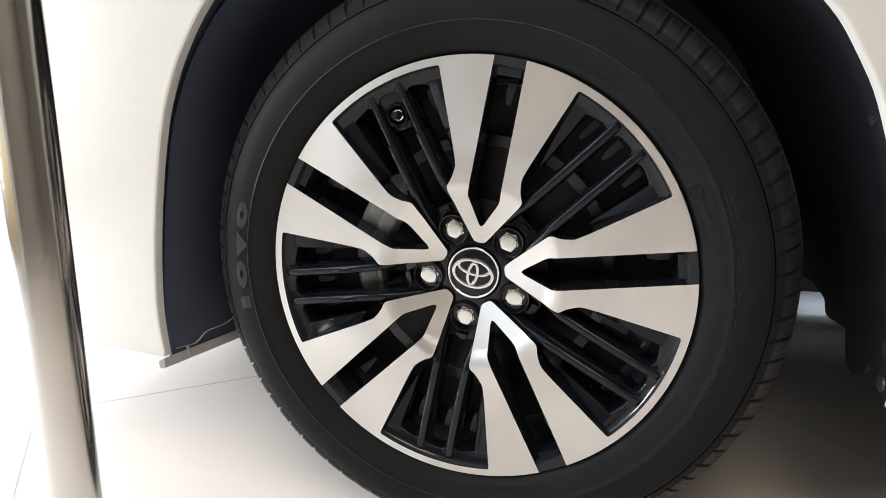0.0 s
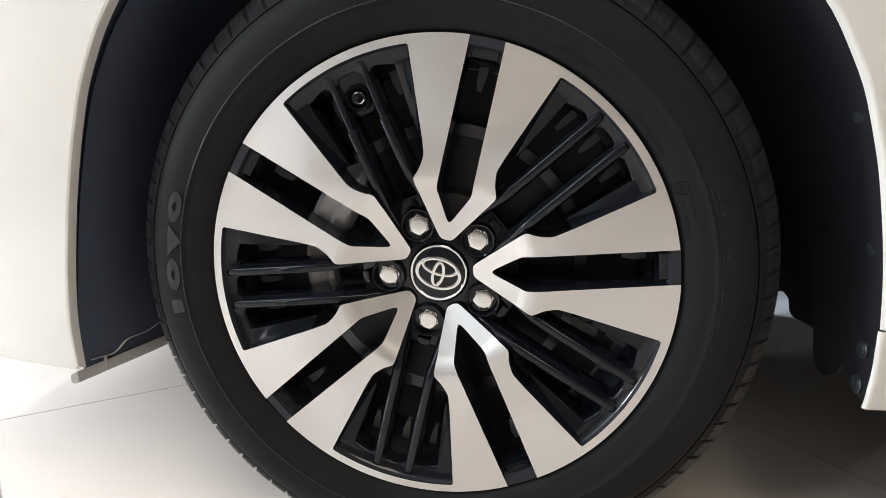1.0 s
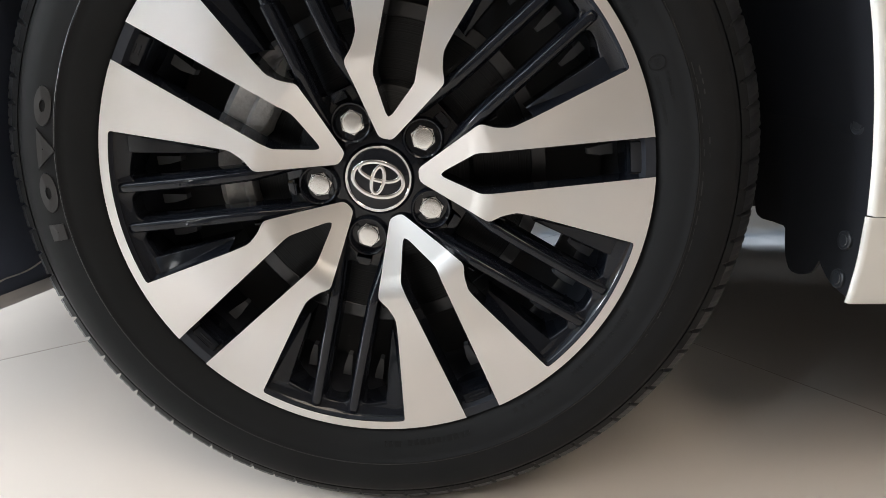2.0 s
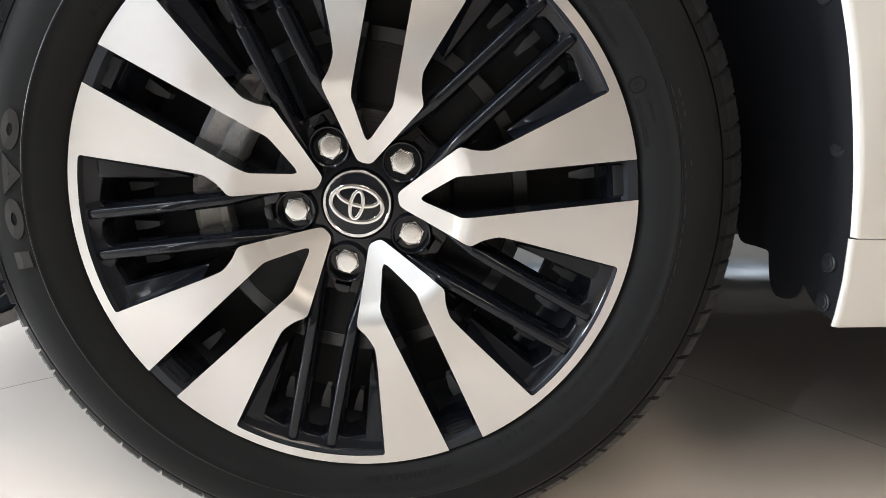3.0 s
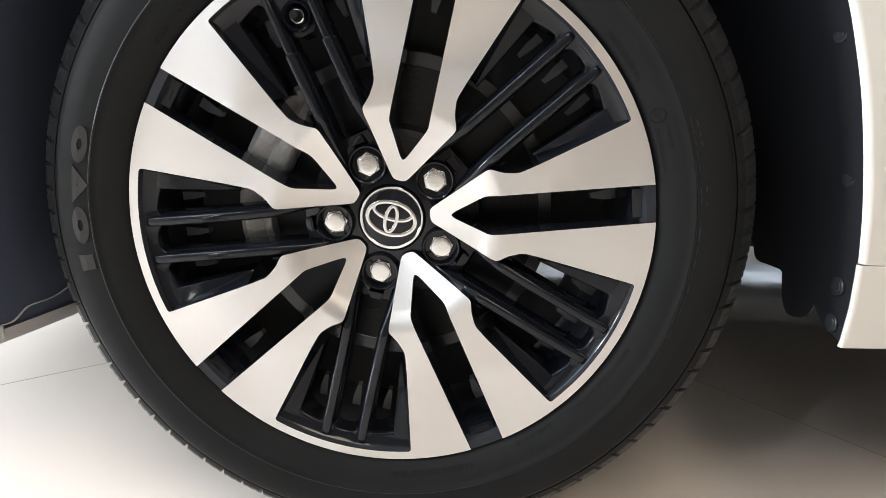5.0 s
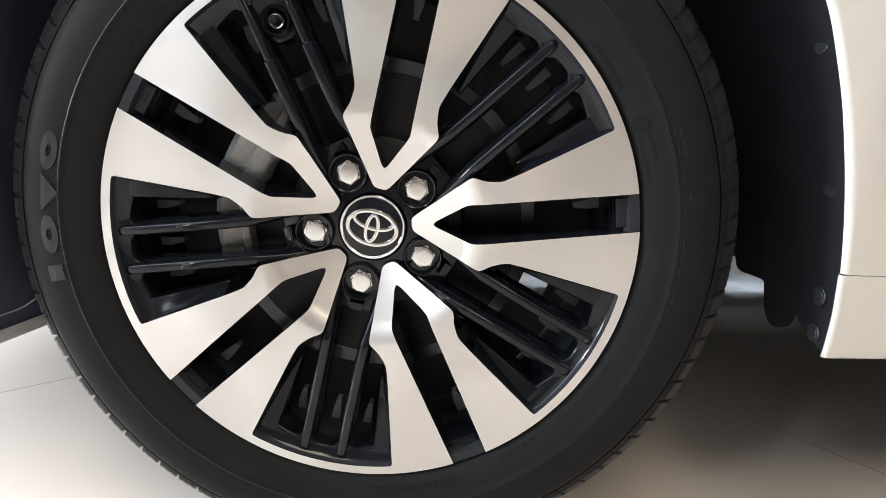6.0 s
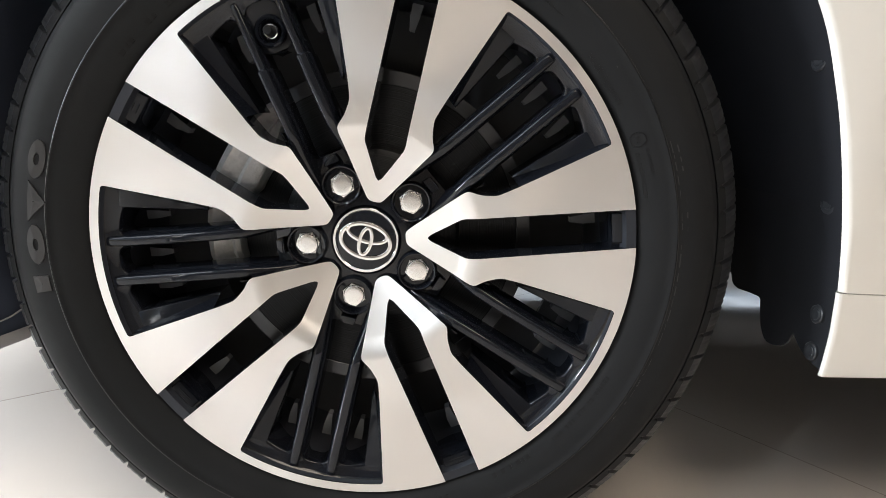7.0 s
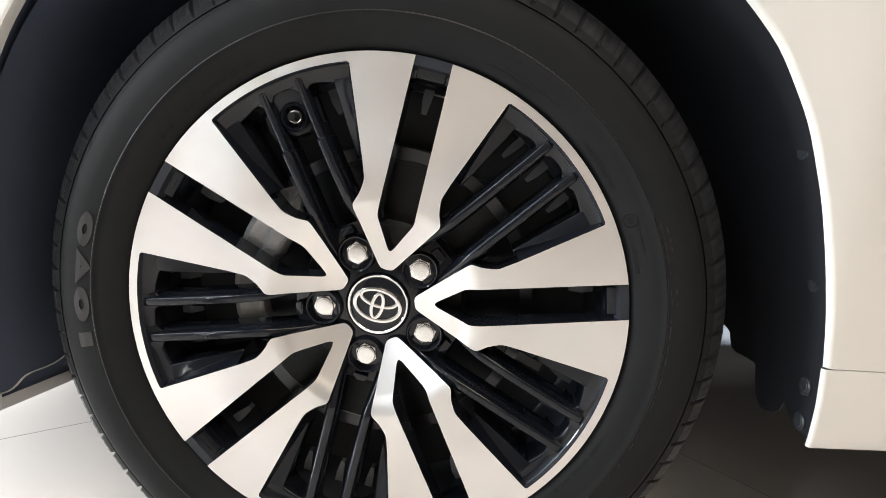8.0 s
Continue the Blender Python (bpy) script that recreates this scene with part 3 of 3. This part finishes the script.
def sidewall_words(text, r, angle, size, outward):
    """Words bent round the sidewall. outward: the letters' tops point away from the hub."""
    curve = bpy.data.curves.new("words", "FONT")
    curve.body, curve.size, curve.align_x, curve.resolution_u = text, size, "CENTER", 2
    tmp = bpy.data.objects.new("words", curve)
    me = bpy.data.meshes.new_from_object(tmp)
    bm = bmesh.new()
    bm.from_mesh(me)
    bpy.data.objects.remove(tmp)
    bpy.data.curves.remove(curve)
    bpy.data.meshes.remove(me)
    got = bmesh.ops.extrude_face_region(bm, geom=bm.faces[:])
    for v in got["geom"]:
        if isinstance(v, bmesh.types.BMVert):
            v.co.z = 0.0007
    for v in bm.verts:
        rr = r + v.co.y if outward else r - v.co.y
        a = angle - math.degrees(v.co.x / r) if outward else angle + math.degrees(v.co.x / r)
        v.co = Vector(polar(rr, a, side_y(rr) - v.co.z + 0.0002))
    return bm


part("moulded_words", sidewall_words("MADE IN JAPAN", 0.2572, 39.0, 0.0070, True), lettering, tyre, smooth=False)
part("moulded_words", sidewall_words("E4", 0.2603, 26.0, 0.0066, True), lettering, tyre, smooth=False)
bm = bmesh.new()
c0 = polar(0.2625, 26.0, 0.0)
rows = []
for k in range(33):
    t = 2 * math.pi * k / 32
    rows.append([(c0[0] + r * math.cos(t), side_y(0.2625 + r * math.cos(t - radians(26.0))) - h, c0[2] + r * math.sin(t)) for r, h in ((0.0058, -0.0003), (0.0060, 0.0007), (0.0066, 0.0007), (0.0068, -0.0003))])
sheet(bm, rows)
part("moulded_mark", bm, lettering, tyre)


rng = random.Random(7)


def bar_row(name, r0, r1, a0, a1, widths, gap):
    bm = bmesh.new()
    a, k = a0, 0
    s = 1 if a1 > a0 else -1
    while (a1 - a) * s > 0:
        w = widths[k % len(widths)] * rng.uniform(0.5, 1.3)
        sidewall_bar(bm, r0 + rng.uniform(0, 0.0006), r1 - rng.uniform(0, 0.0006), a, a + s * w)
        a += s * (w + gap * (rng.uniform(0.5, 1.2) if rng.random() < 0.8 else 3.0))
        k += 1
    tagged(part(name, bm, mark_rubber if r1 - r0 < 0.001 else lettering, tyre), kind="stuff")


bar_row("moulded_bar", 0.2568, 0.2606, 23.6, 19.2, (0.55, 0.4, 0.6, 0.5), 0.22)
bar_row("moulded_bar", 0.2568, 0.2606, 18.4, 14.8, (0.55, 0.4, 0.6, 0.5), 0.22)
bar_row("moulded_bar", 0.2652, 0.2686, 23.9, 19.0, (0.5, 0.4, 0.5), 0.22)
bar_row("moulded_bar", 0.2600, 0.2650, 144.5, 134.0, (0.9, 0.6, 1.0), 1.3)
bar_row("moulded_bar", 0.2600, 0.2652, 131.5, 119.0, (0.9, 1.1, 0.8), 0.6)
bar_row("moulded_bar", 0.2600, 0.2626, 70.5, 59.0, (0.5, 0.3, 0.6, 0.4), 0.22)
bar_row("moulded_bar", 0.2634, 0.2660, 68.0, 53.0, (0.5, 0.3, 0.4), 0.22)
bar_row("moulded_bar", 0.2590, 0.2632, -24, -42, (0.7, 0.5, 0.9, 0.4), 0.4)
bar_row("moulded_bar", 0.2575, 0.2625, -48, -57, (0.9, 0.7, 0.9), 0.4)
bar_row("moulded_bar", 0.2610, 0.2668, -68, -88, (1.0, 0.7, 1.1), 0.5)
bar_row("moulded_bar", 0.2858, 0.2863, 24, -30, (2.0, 1.3), 0.9)
bar_row("moulded_bar", 0.2905, 0.2910, 23, 8, (1.0, 0.8), 1.6)
bar_row("moulded_bar", 0.2712, 0.2718, 40, 39.4, (0.4,), 1.0)
bar_row("moulded_bar", 0.2700, 0.2712, 68.8, 68.2, (0.4,), 1.0)

# a thin raised line round the sidewall
bm = bmesh.new()
turned(bm, [(side_y(r) - h, r) for r, h in ((0.2826, -0.0004), (0.2829, 0.0006), (0.2832, 0.0008), (0.2836, 0.0006), (0.2839, -0.0004))], 240)
part("sidewall_rib", bm, mark_rubber, tyre)

# the maker's mark, as plain raised shapes bent round the sidewall: a bar, an oval, a wedge and an oval
def sidewall_shape(a, r, half_a, half_r, hole, points):
    """A raised outline with a hollow; points: how far the outline reaches at each step round it."""
    bm = bmesh.new()
    rows = []
    n = len(points)
    for i in range(n + 1):
        t, q = 2 * math.pi * i / n, points[i % n]
        row = []
        for s, h in ((hole, -0.0004), (hole + 0.03, 0.0010), (0.97, 0.0010), (1.0, -0.0004)):
            rr = r + half_r * q * s * math.cos(t)
            row.append(polar(rr, a + half_a * q * s * math.sin(t), side_y(rr) - h))
        rows.append(row)
    sheet(bm, rows)
    return part("moulded_mark", bm, mark_rubber, tyre)


square = [1 / max(abs(math.cos(2 * math.pi * i / 40)), abs(math.sin(2 * math.pi * i / 40))) for i in range(40)]
wedge = [min(1.25, 0.62 / max(0.35, math.cos(((2 * math.pi * i / 42 + math.pi / 3) % (2 * math.pi / 3)) - math.pi / 3))) for i in range(42)]
sidewall_shape(190.9, 0.2935, 1.5, 0.0070, 0.02, square)
sidewall_shape(183.7, 0.2928, 3.6, 0.0078, 0.28, [1.0] * 40)
sidewall_shape(176.0, 0.2928, 3.4, 0.0085, 0.02, wedge)
sidewall_shape(168.5, 0.2928, 3.5, 0.0076, 0.28, [1.0] * 40)

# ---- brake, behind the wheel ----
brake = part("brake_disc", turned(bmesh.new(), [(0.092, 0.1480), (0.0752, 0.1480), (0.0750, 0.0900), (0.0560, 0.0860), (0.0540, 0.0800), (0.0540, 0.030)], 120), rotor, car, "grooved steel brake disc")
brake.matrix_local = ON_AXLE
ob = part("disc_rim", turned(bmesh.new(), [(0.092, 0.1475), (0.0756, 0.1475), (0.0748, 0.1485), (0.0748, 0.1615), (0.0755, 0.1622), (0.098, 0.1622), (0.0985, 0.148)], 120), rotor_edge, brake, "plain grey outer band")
bm = bmesh.new()


def shield_band(r0, r1, a0, a1):
    n = int((a1 - a0) / 3)
    sheet(bm, [[polar(r, a0 + (a1 - a0) * k / n, y) for r, y in ((r0, 0.108), (r0, 0.100), (r1, 0.100), (r1, 0.108))] for k in range(n + 1)])


shield_band(0.050, 0.160, 0, 360)
shield_band(0.160, 0.199, 342.2, 695.8)
shield_band(0.199, 0.2205, 0, 360)
part("splash_shield", bm, shield_steel, car, "dark dust shield").matrix_local = ON_AXLE
bm = bmesh.new()
rows = []
for a in np.linspace(127, 196, 57):
    e = min(a - 127, 196 - a)
    up = max(0.0, 141 - a) / 14
    down = min(1.0, max(0.0, (a - 162) / 10))
    t = 0.006 * max(0.0, 1 - e / 4) + 0.0025 * math.exp(-((a - 171) / 3.0) ** 2) - 0.003 * math.exp(-((a - 160) / 5.0) ** 2)
    rows.append([polar(r + up * (0.145 - r) * (0.9 if r < 0.145 else 0.30) + down * ((0.133 - r) * 0.8 if r < 0.133 else 0.0), a, y + t + 0.004 * up) for r, y in ((0.116, 0.074), (0.118, 0.064), (0.124, 0.058), (0.136, 0.056), (0.140, 0.060), (0.144, 0.056), (0.156, 0.052), (0.162, 0.056), (0.166, 0.070), (0.166, 0.120))])
g = sheet(bm, rows)
bm.faces.new(g[0])
bm.faces.new(g[-1])
caliper = part("brake_caliper", bm, casting, car, "rough cast aluminium brake caliper")
caliper.matrix_local = ON_AXLE
part("axle", turned(bmesh.new(), [(0.060, 0.045), (0.34, 0.045), (0.34, 0.0)], 32), under, car).matrix_local = ON_AXLE

# ---- car body round the wheel ----
REAR_Y, FRONT_Y = -0.084, 0.030


def skin_y(x, z):
    """Depth of the outer skin: the side leans in towards the front corner and below."""
    if x > 0.42:
        y = REAR_Y
    else:
        t = (0.42 - x) / 0.81
        y = REAR_Y + (FRONT_Y - REAR_Y) * (t if t < 1 else t + 0.55 * (t - 1) ** 2 * 3)
    low = max(0.0, 0.345 - z)
    return y + 0.45 * low * low + 0.10 * max(0.0, z - 0.80) ** 2


# the arch's edge, from the front corner over the top to the rear corner
ARCH = [(-0.4025, 0.209), (-0.4045, 0.262), (-0.3990, 0.330), (-0.3920, 0.395), (-0.3815, 0.460), (-0.368, 0.522), (-0.345, 0.580), (-0.312, 0.634), (-0.268, 0.682), (-0.210, 0.722), (-0.140, 0.750), (-0.060, 0.766), (0.020, 0.768), (0.100, 0.756), (0.170, 0.734), (0.232, 0.703), (0.285, 0.668), (0.330, 0.622), (0.366, 0.560), (0.390, 0.492), (0.404, 0.436), (0.414, 0.385), (0.4195, 0.3415)]
arch = relax(dense(ARCH, 0.012), 3)
n = len(arch)
OUT = [(-0.93, 0.215), (-0.95, 0.45), (-0.93, 0.80), (-0.80, 1.00), (0.0, 1.06), (0.90, 1.08), (0.90, 0.3415)]
outer = resample(OUT, n)


def lip(p, inward):
    c = Vector((0.0, 0.345))
    d = (Vector(p) - c).normalized()
    return (p[0] - d.x * inward, p[1] - d.y * inward)


def panel_rows(edge, outside, steps=16):
    rows = []
    for (x, z), (X, Z) in zip(edge, outside):
        row = []
        x, z = lip((x, z), -0.0070 + 0.0042 * min(1.0, max(0.0, x / 0.3)))
        deep = 1.0 if x < 0 else 0.42
        for dx, dy in ((0.001, 0.013), (0.000, 0.009), (-0.0006, 0.0036), (-0.0017, 0.0012), (-0.0040, 0.0)):
            p, dy = lip((x, z), dx), dy * deep
            row.append((p[0], skin_y(*p) + dy, p[1] - 0.55 * dy * min(1.0, max(0.0, (0.27 - z) / 0.05))))
        p0 = lip((x, z), -0.0046)
        row.append((p0[0], skin_y(*p0), p0[1]))
        for k in range(1, steps + 1):
            t = (k / steps) ** 1.5
            px, pz = p0[0] + (X - p0[0]) * t, p0[1] + (Z - p0[1]) * t
            row.append((px, skin_y(px, pz), pz))
        rows.append(row)
    return rows


bm = bmesh.new()
g = sheet(bm, panel_rows(arch, outer))
# underside of the front corner, turned in
low = [v.co.copy() for v in g[0]][4:]
sheet(bm, [[tuple(p) for p in low], [(p.x, p.y + 0.002, p.z - 0.004) for p in low], [(p.x, p.y + 0.010, p.z - 0.006) for p in low], [(p.x, p.y + 0.060, p.z - 0.005) for p in low]])
# turned-in lower edge above the sill
seam = [v.co.copy() for v in g[-1]][4:]
sheet(bm, [[tuple(p) for p in seam], [(p.x, p.y + 0.001, p.z - 0.0006) for p in seam], [(p.x, p.y + 0.006, p.z - 0.0006) for p in seam]])
bmesh.ops.remove_doubles(bm, verts=bm.verts[:], dist=0.0003)
part("front_fender", bm, paint, car, "pearl white front wing with a rolled wheel arch edge")

# sill cover below the joint
SILL = [(0.4198, 0.3402), (0.4212, 0.320), (0.4225, 0.305), (0.4228, 0.290), (0.4226, 0.280), (0.4228, 0.270), (0.4222, 0.2612)]
sill = relax(dense(SILL, 0.006), 1)
n = len(sill)
bm = bmesh.new()
rows = []
for (x, z) in sill:
    row = []
    for dx, dy in ((0.0010, 0.0055), (0.0, 0.0038), (0.0006, 0.0015), (0.0017, 0.0005), (0.0040, 0.0), (0.0046, 0.0)):
        row.append((x - 0.0010 + dx, skin_y(x, z) + dy, z))
    for t in np.linspace(0.1, 1, 8):
        X = x + 0.0060 + (1.9 - x) * t
        row.append((X, skin_y(X, z), z))
    rows.append(row)
for dz, dy in ((0.0010, 0.0004), (0.0014, 0.0012), (0.0015, 0.0020), (0.0013, 0.0030)):
    rows.append([(p[0] + 0.8 * dy, p[1] + dy, p[2] - dz) for p in rows[n - 1]])
top = [(p[0], p[1] + (0.016 if i > 5 else 0.0), p[2] + 0.0005) for i, p in enumerate(rows[0])]
rows.insert(0, top)
sheet(bm, rows)
part("sill_cover", bm, paint, car, "pearl white sill cover under the wing")

# wheel well: front wall, roof, rear wall, inner wall
rows = []
for i, (x, z) in enumerate(arch):
    d = Vector((x, z - 0.345)).normalized()
    back = min(1.0, max(0.0, x / 0.3))
    row = []
    for dy, dr, drb in ((0.0118, 0.0075, 0.0032), (0.024, 0.0125, 0.0040), (0.036, 0.0130, 0.0055), (0.041, 0.0115, 0.0055), (0.046, 0.0130, 0.0055), (0.060, 0.013, 0.0060), (0.100, 0.014, 0.0060), (0.200, 0.014, 0.0060), (0.330, 0.010, 0.0060)):
        dr += (drb - dr) * back
        dy = dy if dy > 0.02 else 0.0118 - 0.0063 * back
        row.append((x + d.x * dr, skin_y(x, z) + dy, z + d.y * dr))
    rows.append(row)
half_way = next(i for i, p in enumerate(arch) if p[0] > 0.05)
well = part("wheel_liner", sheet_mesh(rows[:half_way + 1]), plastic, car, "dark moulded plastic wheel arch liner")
part("rear_liner", sheet_mesh(rows[half_way:]), liner_shaded, car, "rear half of the arch liner, coloured darker for shade")
# inner wall of the well
inner = [r_row[-1] for r_row in rows]
part("well_wall", sheet_mesh([inner, [(0.05 + (p[0] - 0.05) * 0.35, 0.36, 0.50 + (p[2] - 0.50) * 0.35) for p in inner]]), under, car)

# rear of the well, down to its stepped lower edge with a small notch beside the flap
LOWER = [(-0.0745, 0.2625), (-0.0610, 0.2655), (-0.0477, 0.2692), (-0.0410, 0.2735), (-0.0345, 0.2785), (-0.0290, 0.2838), (-0.0280, 0.2838), (-0.0238, 0.2736), (-0.0195, 0.2688), (-0.0120, 0.2645), (-0.0027, 0.2617), (0.0066, 0.2612), (0.0115, 0.2632), (0.0160, 0.2675), (0.0205, 0.2740), (0.0240, 0.2830), (0.0270, 0.2930), (0.0290, 0.3010), (0.0330, 0.3030), (0.0500, 0.3025), (0.0700, 0.3010), (0.0780, 0.3025), (0.0830, 0.3060), (0.0890, 0.3185), (0.0930, 0.3205), (0.1200, 0.3300), (0.1500, 0.3330), (0.2000, 0.3340), (0.3300, 0.3340)]
rows = []
for y, zb in LOWER:
    rows.append([(0.4110 + 0.0155 * min(1.0, (0.44 - z) / 0.12), y, z) for z in np.linspace(0.44, zb, 7)] + [(0.4285, y, zb - 0.0004), (0.4305, y, zb + 0.003)])
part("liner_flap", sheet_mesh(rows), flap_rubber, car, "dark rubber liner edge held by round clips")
for y, z, x, wide_by in ((-0.0560, 0.3125, 0.4250, 0.80), (-0.0572, 0.2762, 0.4255, 0.80), (-0.0555, 0.418, 0.4140, 0.98), (-0.0525, 0.540, 0.3800, 0.98)):
    bm = bmesh.new()
    turned(bm, [(0.0040, 0.0115), (-0.0010, 0.0112), (-0.0025, 0.0098), (-0.0018, 0.0070), (-0.0030, 0.0062), (-0.0034, 0.0)], 28)
    ob = part("clip", bm, clip_plastic, well)
    ob.matrix_local = pose(x, y, z, 0, 0, -94) @ Matrix.Diagonal((wide_by, 0.60, wide_by, 1))

# front of the well: a lower plate and the folded lower edge that runs inwards
bm = bmesh.new()
line = [(0.042, -0.4160), (0.080, -0.4010), (0.120, -0.3850), (0.165, -0.3680), (0.230, -0.3560), (0.330, -0.3500), (0.430, -0.3480)]
front = [(x, z) for x, z in arch if x < 0]


def front_x(x, z):
    """The liner's front wall: from the undertray's line up along the arch."""
    s = min(1.0, max(0.0, (z - 0.215) / 0.09))
    up = float(np.interp(z, [q[1] for q in front], [q[0] for q in front])) + 0.403
    return x + (min(x, -0.396) - x) * s + up


sheet(bm, [[(front_x(x, z), y, z) for z in np.linspace(0.196, 0.735, 34)] for y, x in [(0.053, -0.4110)] + line[1:]])
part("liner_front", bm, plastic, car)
# thin wavy pale bead along the liner's edge above the undertray
bm = bmesh.new()
wave = [(0.063, 0.206), (0.078, 0.2045), (0.093, 0.2020), (0.101, 0.206), (0.109, 0.2135), (0.118, 0.2150), (0.136, 0.2145), (0.150, 0.2158), (0.165, 0.2210), (0.200, 0.2260)]
wave = relax(dense(wave, 0.004), 2)
sheet(bm, [[(float(np.interp(y, [q[0] for q in line], [q[1] for q in line])) + dx, y - 0.001, z + dz) for dx, dz in ((0.000, 0.0007), (0.0018, 0.0005), (0.0022, 0.0), (0.0018, -0.0004), (0.000, -0.0006))] for y, z in wave])
part("liner_lip", bm, trim, car)
bm = bmesh.new()
g = sheet(bm, [[(x + dx, y, 0.1860 + dz) for dx, dz in ((0.004, 0.014), (0.005, 0.002), (0.003, -0.001), (-0.002, -0.0015), (-0.004, 0.001), (-0.004, 0.009))] for y, x in line])
bm.faces.new(g[0])
box(bm, (-0.4000, 0.0775, 0.1860), (-0.3960, 0.0795, 0.2050), 0.0008)
part("undertray_edge", bm, trim, car, "pale grey folded lower edge of the undertray")

# plain hull behind the wheel, so that the car shades the floor
for name, lo, hi, m, e in (
        ("floor_pan", (-0.80, 0.40, 0.240), (3.40, 1.79, 0.270), under, 0.004),
        # two unseen pale strips, added to put bands into the floor's reflection
        ("added_pale_cover", (0.70, 1.30, 0.226), (3.10, 1.56, 0.239), trim, 0.004),
        ("added_pale_brace", (0.62, 1.04, 0.222), (3.00, 1.056, 0.239), trim, 0.003),
        ("side_member", (0.56, -0.02, 0.302), (3.40, 0.40, 0.330), under, 0.004),
        ("front_undertray", (-0.80, 0.16, 0.2165), (-0.440, 0.40, 0.2445), under, 0.004),
        ("rear_bulkhead", (0.52, 0.36, 0.272), (0.58, 1.79, 0.98), under, 0.004),
        ("front_bulkhead", (-0.50, 0.36, 0.272), (-0.46, 1.79, 0.98), under, 0.004),
        ("bonnet", (-0.86, 0.10, 0.98), (3.45, 1.79, 1.05), paint, 0.03),
        ("subframe", (-0.36, 0.56, 0.205), (0.48, 1.40, 0.239), under, 0.02),
        ("nose_panel", (-0.92, 0.40, 0.160), (-0.862, 1.50, 0.975), paint, 0.02),
        ("far_side", (-0.86, 1.792, 0.262), (3.45, 1.83, 1.03), paint, 0.01),
        ("tail_panel", (3.402, -0.04, 0.262), (3.45, 1.79, 0.978), paint, 0.01),
        ("door", (0.905, -0.082, 0.344), (3.40, -0.052, 1.03), paint, 0.006)):
    part(name, box(bmesh.new(), lo, hi, e), m, car)

# ---- the steel post beside the car ----
post = tagged(new("barrier_post"), "polished stainless steel barrier post standing on the floor", "post")
post.location = (-0.323, -0.25, 0)
part("collar", turned(bmesh.new(), [(0.0, 0.0), (0.0, 0.032), (0.004, 0.033), (0.010, 0.030), (0.012, 0.0)], 64), steel, post).rotation_euler = (radians(90), 0, 0)
part("tube", turned(bmesh.new(), [(0.020, 0.0), (0.020, 0.0215), (0.94, 0.0215), (0.945, 0.020), (0.945, 0.0)], 64), steel, post).rotation_euler = (radians(90), 0, 0)
part("top_cap", turned(bmesh.new(), [(0.944, 0.0), (0.944, 0.030), (0.950, 0.034), (0.966, 0.034), (0.974, 0.028), (0.978, 0.0)], 48), steel, post).rotation_euler = (radians(90), 0, 0)

# ---- floor tiles ----
half = TILE / 2 - 0.0015
bm = box(bmesh.new(), (-half, -half, -0.0006), (half, half, 0.0))
proto = bpy.data.meshes.new("tile")
bm.to_mesh(proto)
bm.free()
proto.materials.append(tile)
U0, W0 = 0.678 + TILE / 2, 0.604 + TILE / 2
ROOM = ((0, 1, -2.399), (0, -1, -5.999), (1, 1, -3.999), (1, -1, -4.999))


def clipped(poly):
    """The part of a polygon that lies inside the room's walls."""
    for axis, sign, limit in ROOM:
        out = []
        for p, q in zip(poly, poly[1:] + poly[:1]):
            dp, dq = sign * p[axis] - limit, sign * q[axis] - limit
            if dp >= 0:
                out.append(p)
            if dp * dq < 0:
                t = dp / (dp - dq)
                out.append((p[0] + (q[0] - p[0]) * t, p[1] + (q[1] - p[1]) * t))
        poly = out
        if len(poly) < 3:
            return []
    return poly


for i in range(-9, 9):
    for j in range(-9, 9):
        u, w = U0 + i * TILE, W0 + j * TILE
        corners = []
        for du, dw in ((-half, -half), (half, -half), (half, half), (-half, half)):
            corners.append(((u + du) * math.cos(TURN) - (w + dw) * math.sin(TURN), (u + du) * math.sin(TURN) + (w + dw) * math.cos(TURN)))
        inside = clipped(corners)
        if not inside:
            continue
        if inside == corners:
            ob = new("tile", proto)
            ob.parent = floor
            ob.matrix_local = pose(u * math.cos(TURN) - w * math.sin(TURN), u * math.sin(TURN) + w * math.cos(TURN), 0, 0, 0, 34.0)
        else:
            bm = bmesh.new()
            low = [bm.verts.new((x, y, -0.0006)) for x, y in inside]
            top = [bm.verts.new((x, y, 0.0)) for x, y in inside]
            bm.faces.new(top)
            bm.faces.new(low[::-1])
            for k in range(len(top)):
                n = (k + 1) % len(top)
                bm.faces.new((low[k], low[n], top[n], top[k]))
            part("tile", bm, tile, floor, smooth=False)
